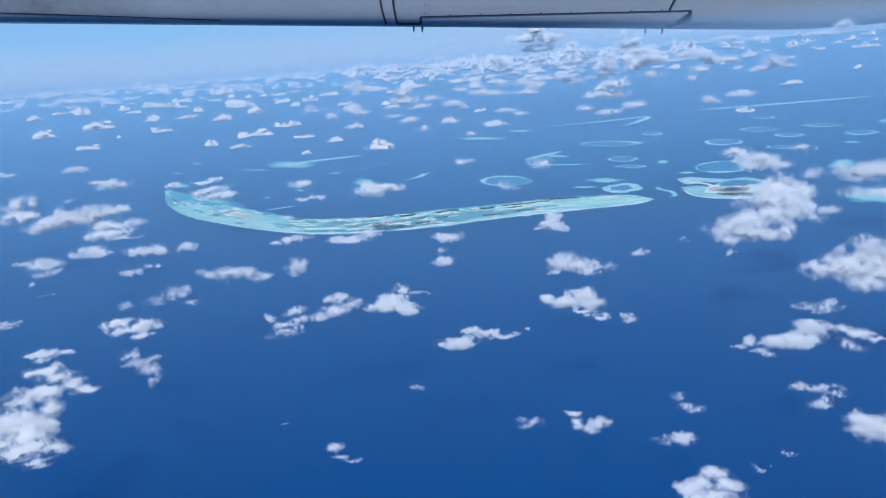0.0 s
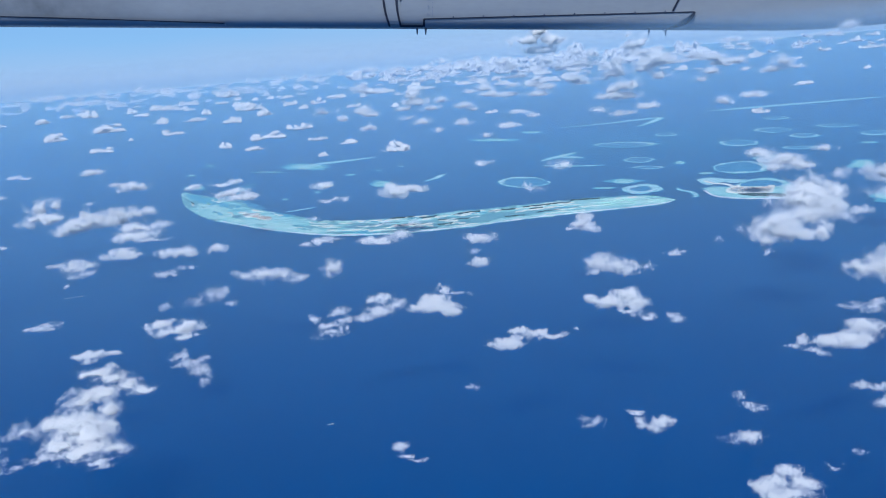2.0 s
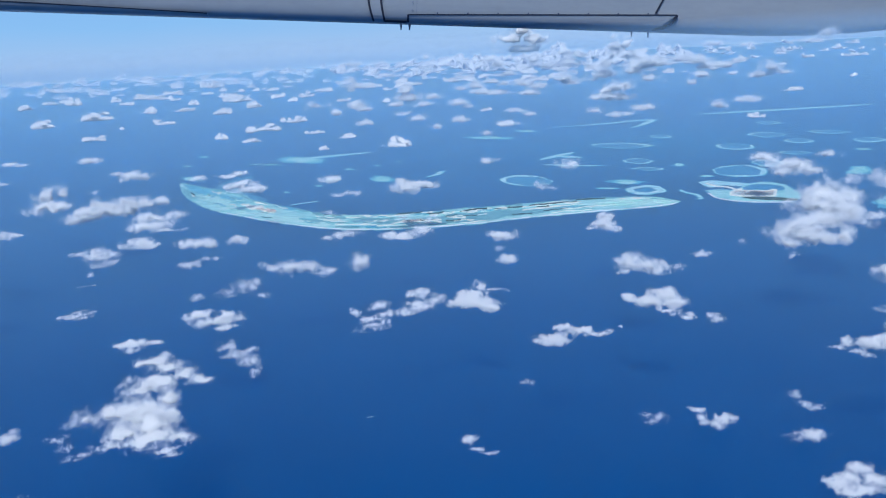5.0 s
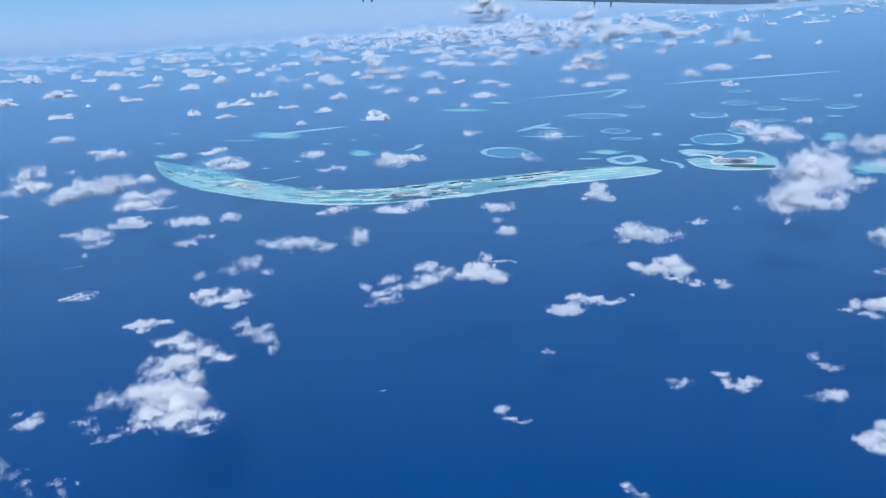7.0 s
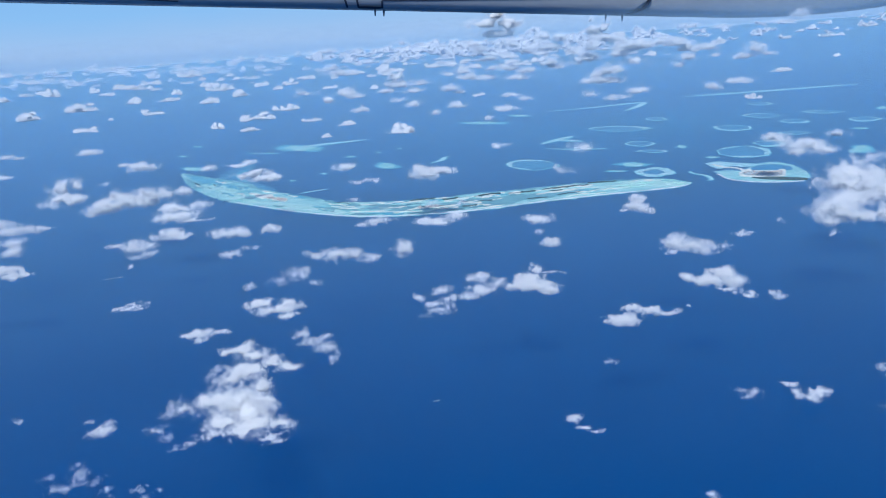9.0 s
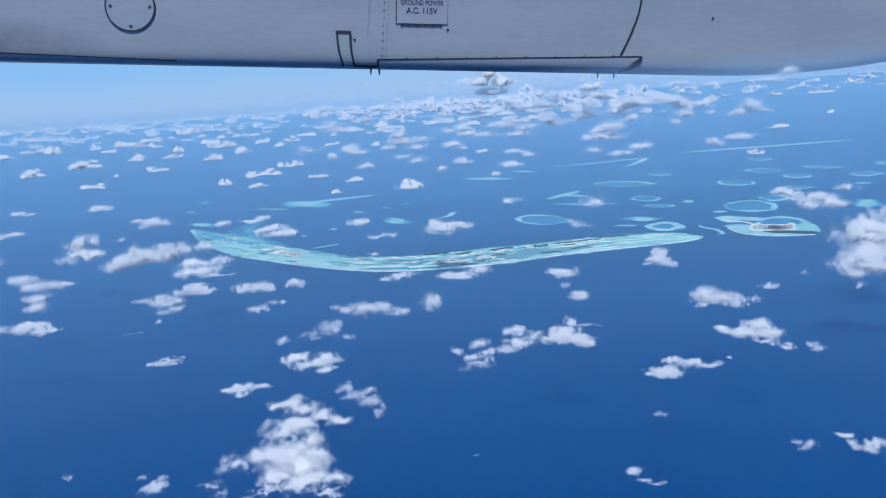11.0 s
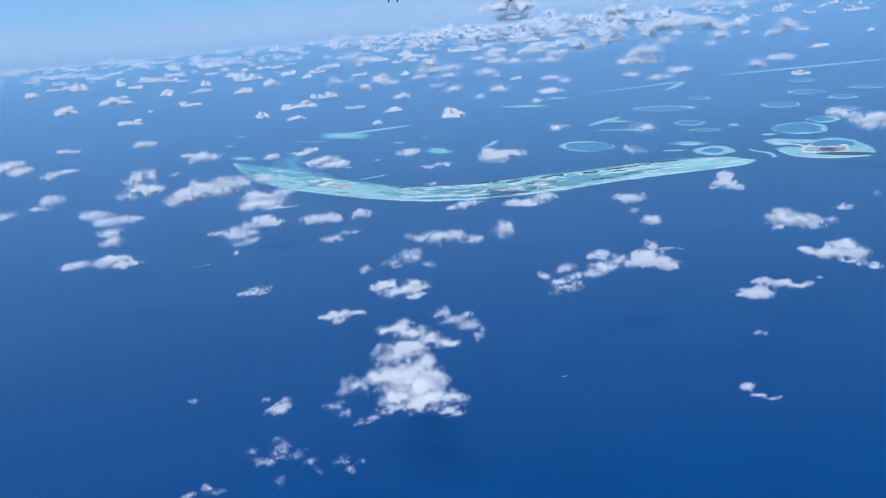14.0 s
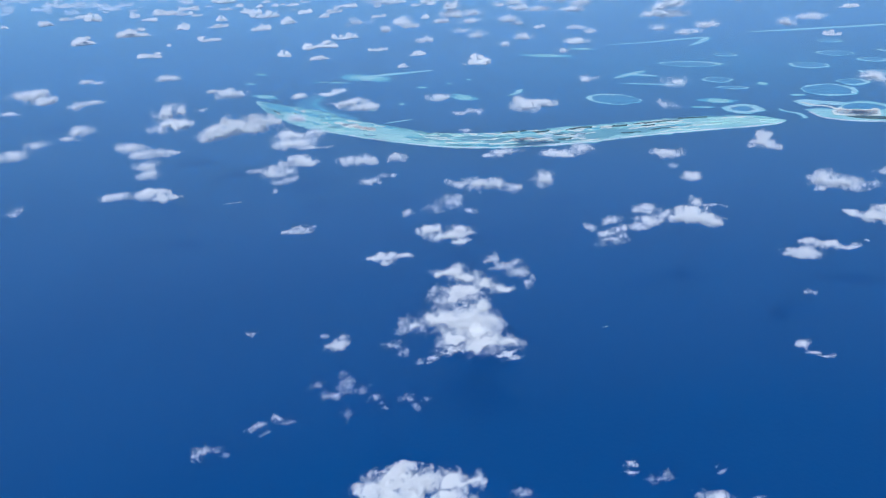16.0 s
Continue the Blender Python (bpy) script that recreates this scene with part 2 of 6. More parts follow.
def build_haze_walls():
    """Added see-through walls that imitate sea haze: one behind the other, thickest at eye level and clear at the water
    and high up.
    """
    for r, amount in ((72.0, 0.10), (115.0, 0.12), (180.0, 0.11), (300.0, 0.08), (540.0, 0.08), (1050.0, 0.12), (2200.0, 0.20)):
        m, nt, b = material("haze_stand_in")
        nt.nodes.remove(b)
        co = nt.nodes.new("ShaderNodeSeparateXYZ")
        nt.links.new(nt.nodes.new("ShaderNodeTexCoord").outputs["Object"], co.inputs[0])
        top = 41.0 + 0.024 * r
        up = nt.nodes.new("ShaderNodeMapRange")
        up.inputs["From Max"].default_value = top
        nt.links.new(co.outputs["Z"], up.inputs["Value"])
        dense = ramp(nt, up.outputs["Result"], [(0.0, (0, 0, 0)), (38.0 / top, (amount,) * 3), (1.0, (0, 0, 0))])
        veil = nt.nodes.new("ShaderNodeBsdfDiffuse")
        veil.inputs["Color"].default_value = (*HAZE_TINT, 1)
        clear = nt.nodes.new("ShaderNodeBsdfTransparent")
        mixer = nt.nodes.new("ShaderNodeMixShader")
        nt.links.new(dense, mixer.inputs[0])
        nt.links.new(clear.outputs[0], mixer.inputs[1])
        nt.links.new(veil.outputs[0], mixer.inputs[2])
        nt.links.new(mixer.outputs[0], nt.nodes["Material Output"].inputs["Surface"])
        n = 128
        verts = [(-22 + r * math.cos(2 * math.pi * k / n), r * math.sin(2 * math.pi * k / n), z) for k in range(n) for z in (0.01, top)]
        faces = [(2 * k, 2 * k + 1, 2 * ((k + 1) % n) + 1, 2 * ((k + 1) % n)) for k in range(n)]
        tagged(link_mesh("haze", verts, faces, m), "see-through pale blue wall standing in for sea haze", "haze", kind="structure")


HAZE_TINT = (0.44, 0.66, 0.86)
build_haze_walls()


# ---- reefs ----
def strip(name, near, far, lo, hi, z, mat, parent, jag=0.0, seed=0.0, first=0, last=None, label="", taper=False, dome=0.0):
    """A band of a long reef between the fractions lo and hi of its width, from its seaward edge."""
    near, far = near[first:last], far[first:last]
    m, rows = len(near), 7
    verts, faces = [], []
    for i in range(m):
        w = far[i] - near[i]
        a, b = lo, hi
        if taper:
            s = max(0.0, math.sin(math.pi * i / max(1, m - 1))) ** 0.6
            mid = (lo + hi) / 2
            a, b = mid + (lo - mid) * s, mid + (hi - mid) * s
        a += jag * wobble(near[i][0], near[i][1], 0.35, seed)
        b += jag * wobble(near[i][0], near[i][1], 0.35, seed + 7.3)
        for k in range(rows):
            e = min(1.0, max(0.0, (k - 1) / (rows - 3)))
            p = near[i] + w * (a + (b - a) * e)
            if k in (0, rows - 1):
                verts.append((p[0], p[1], -0.3))
                continue
            h = dome * (1 - (2 * e - 1) ** 2) * (0.5 + 0.6 * abs(wobble(p[0], p[1], 1.3, seed))) if dome else 0.0
            verts.append((p[0], p[1], z + h))
    for i in range(m - 1):
        for k in range(rows - 1):
            q = i * rows + k
            faces.append((q, q + rows, q + rows + 1, q + 1))
    return link_mesh(name, verts, faces, mat, parent, label)


def houses(parent, places, name="houses", size=0.5):
    """A cluster of small gabled houses."""
    verts, faces = [], []
    rv, rf = [], []
    for x, y, a, s in places:
        c, d = math.cos(a), math.sin(a)
        l, w, h = s, s * 0.6, 0.3 + s * 0.45
        at = lambda u, v, z: (x + c * u - d * v, y + d * u + c * v, z)
        q = len(verts)
        verts += [at(-l, -w, 0.1), at(l, -w, 0.1), at(l, w, 0.1), at(-l, w, 0.1), at(-l, -w, h), at(l, -w, h), at(l, w, h), at(-l, w, h)]
        faces += [(q, q + 1, q + 5, q + 4), (q + 1, q + 2, q + 6, q + 5), (q + 2, q + 3, q + 7, q + 6), (q + 3, q, q + 4, q + 7)]
        r = len(rv)
        e = 1.12
        rv += [at(-l * e, -w * e, h), at(l * e, -w * e, h), at(l * e, w * e, h), at(-l * e, w * e, h), at(-l * e, 0, h + s * 0.35), at(l * e, 0, h + s * 0.35)]
        rf += [(r, r + 1, r + 5, r + 4), (r + 2, r + 3, r + 4, r + 5), (r + 1, r + 2, r + 5), (r + 3, r, r + 4), (r, r + 3, r + 2, r + 1)]
    tagged(link_mesh(name, verts, faces, WALL_PALE, parent, "tiny pale village houses"), kind="stuff")
    tagged(link_mesh("roofs", rv, rf, ROOF_RED, parent, "rusty and pale gabled roofs"), kind="stuff")


def empty(name, x, y, z, label, category, group="", kind=""):
    ob = new(name)
    ob.empty_display_size = 1.0
    ob.location = (x, y, z)
    return tagged(ob, label, category, group, kind)


def long_reef():
    reef = empty("barrier_reef", 0, 0, 0, "long curved turquoise barrier reef with sandbanks and wooded islets", "reef")
    pairs = [
        (-99.9, 309.7, -99.6, 313.0), (-91.2, 282.0, -88.0, 297.0), (-83.1, 263.4, -80.0, 287.5), (-74.4, 247.9, -71.2, 276.1),
        (-67.2, 238.6, -65.0, 262.4), (-55.6, 225.1, -54.0, 247.2), (-46.4, 216.0, -46.0, 237.0), (-38.0, 209.3, -38.0, 227.5),
        (-26.2, 203.5, -25.0, 223.0), (-12.6, 202.0, -11.0, 222.9), (-0.7, 202.4, -1.0, 225.1), (12.0, 206.0, 12.7, 225.5),
        (30.4, 208.6, 30.0, 228.2), (42.0, 209.6, 42.0, 227.0), (49.9, 211.3, 50.0, 224.0), (54.2, 215.0, 54.2, 216.2)]
    both = spline(pairs, 40)
    near, far = both[:, :2], both[:, 2:]
    n = len(near)
    at = lambda s: int(s * (n - 1))
    strip("reef_slope", near, far, -0.03, 1.05, 0.05, DROWNED, reef, 0.07, 1.0)
    strip("reef_flat", near, far, 0.0, 1.0, 0.10, REEF_FLAT, reef, 0.08, 2.0)
    for a, b, w in ((0.22, 0.40, 0.012), (0.38, 0.60, 0.022), (0.57, 0.70, 0.030), (0.68, 0.86, 0.026), (0.84, 0.99, 0.030)):
        strip("surf_line", near, far, 0.004, 0.004 + 2.0 * w, 0.16, SURF, reef, 0.03, 3.0 + a, at(a), at(b), "thin white line of breaking waves", True)
    strip("inner_edge", near, far, 0.93, 1.0, 0.15, REEF_GREY, reef, 0.10, 4.0)
    for name, a, b, lo, hi, mat, jag, lab in (
            ("seagrass_bed", 0.53, 0.80, 0.16, 0.66, REEF_GREY, 0.10, "grey-green seagrass flat"),
            ("seagrass_bed", 0.495, 0.565, 0.44, 0.72, REEF_DARK, 0.14, "dark seagrass bed"),
            ("seagrass_bed", 0.41, 0.50, 0.40, 0.62, REEF_GREY, 0.16, "grey-green seagrass flat"),
            ("seagrass_bed", 0.03, 0.12, 0.02, 0.40, REEF_GREY, 0.16, "grey-green seagrass flat"),
            ("seagrass_bed", 0.0, 0.15, 0.42, 0.90, REEF_DIM, 0.22, "dim teal weed bed"),
            ("seagrass_bed", 0.44, 0.54, 0.62, 0.80, REEF_GREY, 0.14, "grey-green seagrass flat"),
            ("seagrass_bed", 0.20, 0.30, 0.12, 0.30, REEF_PALE, 0.16, "pale green shallows"),
            ("sand_flat", 0.10, 0.24, 0.22, 0.60, REEF_PALE, 0.18, "pale green shallows"),
            ("sand_flat", 0.30, 0.50, 0.14, 0.40, REEF_PALE, 0.14, "pale green shallows"),
            ("sand_flat", 0.80, 0.97, 0.20, 0.80, REEF_PALE, 0.12, "pale green shallows"),
            ("lagoon_pool", 0.15, 0.255, 0.62, 0.80, REEF_DIM, 0.16, "blue pool inside the reef"),
            ("lagoon_pool", 0.32, 0.385, 0.84, 1.04, REEF_DIM, 0.12, "blue pool inside the reef"),
            ("sand_bar", 0.255, 0.332, 0.48, 0.66, SAND, 0.16, "pale sand spit"),
            ("sand_bar", 0.492, 0.516, 0.78, 0.86, SAND, 0.05, "narrow white beach"),
            ("sand_bar", 0.518, 0.575, 0.85, 0.93, SAND, 0.06, "narrow white beach"),
            ("sand_bar", 0.48, 0.54, 0.29, 0.35, SAND, 0.05, "narrow white beach"),
            ("sand_bar", 0.655, 0.700, 0.70, 0.80, SAND, 0.06, "narrow white beach"),
            ("sand_bar", 0.704, 0.722, 0.70, 0.86, SAND, 0.08, "white sand bank"),
            ("sand_bar", 0.565, 0.60, 0.36, 0.50, SAND, 0.10, "white sand bank"),
            ("sand_bar", 0.735, 0.775, 0.50, 0.60, SAND, 0.08, "narrow white beach"),
            ("sand_bar", 0.775, 0.800, 0.70, 0.82, SAND, 0.06, "narrow white beach"),
            ("sand_bar", 0.855, 0.915, 0.78, 0.90, SAND, 0.10, "pale sand bank"),
            ("sand_bar", 0.645, 0.69, 0.09, 0.15, SAND, 0.04, "thin white sand edge"),
            ("islet", 0.558, 0.59, 0.944, 0.986, WOOD, 0.04, "low dark wooded islet"),
            ("islet", 0.596, 0.626, 0.820, 0.880, WOOD, 0.06, "low dark wooded islet"),
            ("islet", 0.66, 0.696, 0.814, 0.856, WOOD, 0.05, "low dark wooded islet"),
            ("islet", 0.72, 0.74, 0.772, 0.808, WOOD, 0.04, "low dark wooded islet"),
            ("islet", 0.745, 0.788, 0.778, 0.832, WOOD, 0.05, "low dark wooded islet"),
            ("islet", 0.75, 0.765, 0.596, 0.644, WOOD, 0.04, "low dark wooded islet"),
            ("islet", 0.785, 0.795, 0.752, 0.788, WOOD, 0.04, "low dark wooded islet"),
            ("islet", 0.796, 0.838, 0.889, 0.916, WOOD, 0.03, "low dark wooded islet"),
            ("islet", 0.572, 0.592, 0.412, 0.448, WOOD, 0.06, "low dark wooded islet"),
            ("islet", 0.628, 0.642, 0.276, 0.324, WOOD, 0.04, "low dark wooded islet"),
            ("islet", 0.07, 0.095, 0.256, 0.304, WOOD, 0.05, "low dark wooded islet"),
            ("islet", 0.128, 0.138, 0.504, 0.546, WOOD, 0.04, "low dark wooded islet")):
        if name == "islet":
            mid = (lo + hi) / 2
            lo, hi = mid + 0.36 * (lo - mid), mid + 0.36 * (hi - mid)
        z = {"seagrass_bed": 0.14, "sand_flat": 0.12, "lagoon_pool": 0.17, "sand_bar": 0.20, "islet": 0.24}[name]
        strip(name, near, far, lo, hi, z + 0.02 * (a * 10 % 1), mat, reef, jag, a * 31, at(a), max(at(b), at(a) + 5), lab, True, 0.3 if name == "islet" else 0.0)
    # fine banks, channels and wooded strips that run along the flat
    rnd = random.Random(4)
    kinds = [("sand_bar", SAND, "thin white sand streak"), ("islet", WOOD, "thin dark wooded strip"), ("seagrass_bed", REEF_DARK, "narrow dark seagrass streak"), ("sand_flat", REEF_PALE, "pale shallow streak"), ("lagoon_pool", REEF_DIM, "narrow blue channel")]
    for k in range(84):
        name, mat, lab = kinds[rnd.choice((0, 0, 0, 0, 1, 2, 3, 3, 3, 4))]
        s = rnd.uniform(0.40, 0.78) if name == "islet" or rnd.random() < 0.6 else rnd.uniform(0.05, 0.92)
        f, w, l = rnd.uniform(0.10, 0.94), rnd.uniform(0.005, 0.017), rnd.uniform(0.008, 0.034)
        if name == "islet":
            f, w = rnd.choice((rnd.uniform(0.74, 0.92), rnd.uniform(0.25, 0.6))), w * 0.35
            l *= 0.6
        if name == "sand_flat":
            s, w, l = rnd.choice((rnd.uniform(0.05, 0.48), rnd.uniform(0.80, 0.92))), w * 2.5, l * 1.6
        f += 0.03 * rnd.uniform(-1, 1)
        strip(name, near, far, f - w, f + w, 0.225 + 0.0006 * k, mat, reef, 0.09, 50 + k, at(s), at(s + l) + 6, lab, True, 0.12 if name == "islet" else 0.0)
    spots = []
    for _ in range(46):
        i = at(rnd.uniform(0.30, 0.335))
        p = near[i] + (far[i] - near[i]) * rnd.uniform(0.48, 0.64)
        spots.append((p[0], p[1], rnd.uniform(0, 3.1), rnd.uniform(0.18, 0.42)))
    for _ in range(30):
        i = at(rnd.uniform(0.568, 0.592))
        p = near[i] + (far[i] - near[i]) * rnd.uniform(0.36, 0.50)
        spots.append((p[0], p[1], rnd.uniform(0, 3.1), rnd.uniform(0.15, 0.3)))
    houses(reef, spots)


long_reef()
EYE_MID = (-22.0, 0.0)


def blob_outline(x, y, a, b, turn, k, jag, seed, n=96, pointed=0.0):
    """An uneven oval: a along the bearing turn, b along the line of sight from afar."""
    d = Vector((x - EYE_MID[0], y - EYE_MID[1])).normalized()
    u = Vector((math.cos(radians(turn)), math.sin(radians(turn))))
    out = []
    for i in range(n):
        t = 2 * math.pi * i / n
        c, s = math.cos(t), math.sin(t)
        r = k * (1 + jag * sum(w * noise.noise(Vector((q * c, q * s, seed + 4.5 * q))) for q, w in ((1.6, 1.0), (4.0, 0.45), (9.0, 0.22))))
        p = Vector((x, y)) + u * (a * r * c) + d * (b * r * s * abs(s) ** pointed)
        out.append((p.x, p.y))
    return out


def fan(name, outline, z, mat, parent, label=""):
    c = np.mean(outline, axis=0)
    n = len(outline)
    verts = [(c[0], c[1], z)] + [(p[0], p[1], z) for p in outline] + [(p[0], p[1], -0.3) for p in outline]
    faces = [(0, 1 + i, 1 + (i + 1) % n) for i in range(n)] + [(1 + i, 1 + n + i, 1 + n + (i + 1) % n, 1 + (i + 1) % n) for i in range(n)]
    return link_mesh(name, verts, faces, mat, parent, label)


def band(name, outer, inner, z, mat, parent, label=""):
    n = len(outer)
    verts = [(p[0], p[1], z) for p in outer] + [(p[0], p[1], z) for p in inner] + [(p[0], p[1], -0.3) for p in outer]
    faces = [(i, (i + 1) % n, n + (i + 1) % n, n + i) for i in range(n)] + [(i, 2 * n + i, 2 * n + (i + 1) % n, (i + 1) % n) for i in range(n)]
    return link_mesh(name, verts, faces, mat, parent, label)


def ring_reef(x, y, a, b, turn, seed, hole=0.78):
    reef = empty("ring_reef", 0, 0, 0, "small oval ring reef, pale turquoise rim round a blue lagoon", "reef", "ring reefs in the lagoon")
    o = blob_outline(x, y, a, b, turn, 1.0, 0.20, seed, pointed=0.45)
    rnd = random.Random(seed)
    i = blob_outline(x + rnd.uniform(-0.10, 0.10) * a, y + rnd.uniform(-0.14, 0.14) * b, a, b, turn, hole, 0.24, seed + 0.5, pointed=0.35)
    fan("reef_edge", blob_outline(x, y, a, b, turn, 1.05, 0.20, seed, pointed=0.35), 0.03, REEF_DIM, reef)
    fan("lagoon", blob_outline(x, y, a, b, turn, hole + 0.08, 0.20, seed, pointed=0.4), 0.05, RING_WATER, reef, "blue lagoon inside the rim")
    band("rim", o, i, 0.09, REEF_RIM, reef)


def patch_reef(x, y, a, b, turn, seed):
    reef = empty("patch_reef", 0, 0, 0, "small turquoise patch reef just under the surface", "reef", "patch reefs in the lagoon")
    fan("reef_edge", blob_outline(x, y, a, b, turn, 1.0, 0.45, seed), 0.05, REEF_DIM, reef)
    fan("shoal", blob_outline(x, y, a, b, turn, 0.72, 0.5, seed + 4), 0.09, REEF_FLAT, reef)


RINGS = [
    (109.5, 321.4, 7.3, 9.6, -38), (135.9, 354.6, 7.6, 9.6, -42), (137.2, 327.1, 5.5, 7.3, -40), (156.9, 403.4, 6.5, 6.8, -46),
    (160.1, 316.8, 6.0, 7.7, -41), (65.2, 297.8, 5.3, 7.5, -34), (95.6, 371.9, 5.2, 6.9, -41), (120.6, 294.5, 5.1, 4.5, -36),
    (87.5, 260.0, 8.4, 12.8, -32), (102.4, 273.8, 5.0, 7.5, -34), (51.0, 236.2, 5.9, 7.8, -28), (20.6, 268.3, 8.7, 11.0, -29),
    (71.9, 346.7, 13.4, 9.1, -37), (161.3, 351.2, 8.3, 6.3, -43), (63.3, 276.7, 5.4, 3.4, -32)]
PATCHES = [
    (144.1, 292.5, 2.7, 2.9, -38), (44.4, 434.4, 7.1, 6.2, -42), (22.8, 411.5, 14.1, 7.0, -39),
    (185.6, 348.7, 2.3, 7.3, -45), (118.9, 247.9, 3.4, 9.7, -32), (75.0, 254.7, 2.3, 2.2, -31), (75.1, 281.9, 1.9, 4.4, -33),
    (49.6, 253.0, 5.5, 4.3, -29), (41.5, 243.3, 3.7, 1.3, -28), (-61.0, 364.7, 12.5, 13.1, -32), (-76.2, 355.7, 8.7, 2.8, -31),
    (-25.7, 291.1, 4.6, 7.6, -29), (-39.2, 323.5, 2.6, 2.3, -30), (-46.9, 284.4, 1.5, 1.8, -28), (-56.2, 274.2, 1.3, 1.7, -26)]
PATCHES_FAR = [
    (-28.5, 329.9, 1.6, 1.8, -31), (-20.1, 338.3, 1.6, 1.9, -32), (-112.4, 402.4, 3.7, 4.4, -33), (-111.5, 367.3, 3.3, 2.9, -31),
    (-98.5, 323.3, 5.6, 6.9, -28), (104.0, 196.0, 9.0, 9.5, -27)]
for _i, _r in enumerate(RINGS):
    ring_reef(*_r, seed=_i * 5.1, hole=0.55 if _r[0] == 51.0 else 0.80 if _r[2] < 7 else 0.88)
for _i, _r in enumerate(PATCHES + PATCHES_FAR):
    patch_reef(*_r, seed=40 + _i * 3.7)


def ribbon_reef(points, width, seed, label):
    """A narrow reef along a line."""
    reef = empty("ribbon_reef", 0, 0, 0, label, "reef")
    p = spline(points, 16)
    d = np.gradient(p, axis=0)
    d /= np.linalg.norm(d, axis=1)[:, None]
    nrm = np.stack([-d[:, 1], d[:, 0]], 1)
    s = np.clip(np.sin(np.linspace(0, math.pi, len(p))), 0, 1)[:, None] ** 0.5
    for name, k, z, mat in (("reef_edge", 1.0, 0.05, REEF_DIM), ("shoal", 0.6, 0.09, REEF_RIM)):
        strip(name, p - nrm * width * k * s, p + nrm * width * k * s, 0.0, 1.0, z + 0.004 * seed, mat, reef, 0.12, seed)


ribbon_reef([(143.8, 473.2), (190.3, 471.2), (247.5, 470.5)], 5.5, 1.0, "long straight pale ribbon reef far across the water")
ribbon_reef([(61.4, 446.8), (87.6, 449.7), (108.6, 456.3), (115.0, 454.3), (104.7, 432.6), (94.4, 417.7)], 3.2, 2.0, "hooked pale turquoise ribbon reef")
ribbon_reef([(-69.2, 364.5), (-53.2, 371.7), (-32.2, 378.6)], 4.0, 3.0, "faint turquoise ribbon reef")
ribbon_reef([(-51.9, 248.3), (-47.5, 250.5), (-43.6, 252.5)], 0.8, 4.0, "thin pale sand streak beside the barrier reef")
ribbon_reef([(60.0, 233.3), (59.6, 229.3), (61.3, 223.9), (60.4, 217.8), (58.7, 217.1)], 0.9, 5.0, "thin winding turquoise shoal in the channel")
ribbon_reef([(32.0, 303.1), (41.7, 295.4), (51.7, 291.0)], 1.3, 7.0, "thin pale shoal line in the lagoon")
ribbon_reef([(33.0, 316.0), (42.2, 326.1), (49.4, 334.0)], 3.0, 8.0, "pale turquoise crescent shoal in the lagoon")
ribbon_reef([(40.0, 324.0), (44.0, 321.5), (49.0, 315.0)], 2.6, 9.0, "pale turquoise crescent shoal in the lagoon")
ribbon_reef([(-10.6, 289.0), (-6.5, 294.0), (-5.0, 300.0), (-3.0, 302.0)], 1.6, 6.0, "small hooked turquoise shoal")


def sheet(name, points, z, mat, parent, label="", per=10, jag=0.0, seed=0.0):
    """A flat patch inside a closed smooth line through the points."""
    loop = spline(list(points) + [points[0]], per)[:-1]
    mid = loop.mean(0)
    bm = bmesh.new()
    top, low = [], []
    for q in loop:
        k = 1 + jag * wobble(q[0], q[1], 0.5, seed)
        v = mid + (q - mid) * k
        top.append(bm.verts.new((v[0], v[1], z)))
        low.append(bm.verts.new((v[0], v[1], -0.3)))
    bm.faces.new(top)
    for i in range(len(top)):
        j = (i + 1) % len(top)
        bm.faces.new((top[i], low[i], low[j], top[j]))
    bmesh.ops.triangulate(bm, faces=[f for f in bm.faces if len(f.verts) > 4])
    return part(name, bm, mat, parent, label)


def line_reef(name, points, width, z, mat, parent, jag=0.15, seed=1.0, label=""):
    """A narrow strip along a smooth line."""
    p = spline(points, 16)
    d = np.gradient(p, axis=0)
    d /= np.linalg.norm(d, axis=1)[:, None]
    nrm = np.stack([-d[:, 1], d[:, 0]], 1) * width
    return strip(name, p - nrm, p + nrm, 0.0, 1.0, z, mat, parent, jag, seed, label=label)


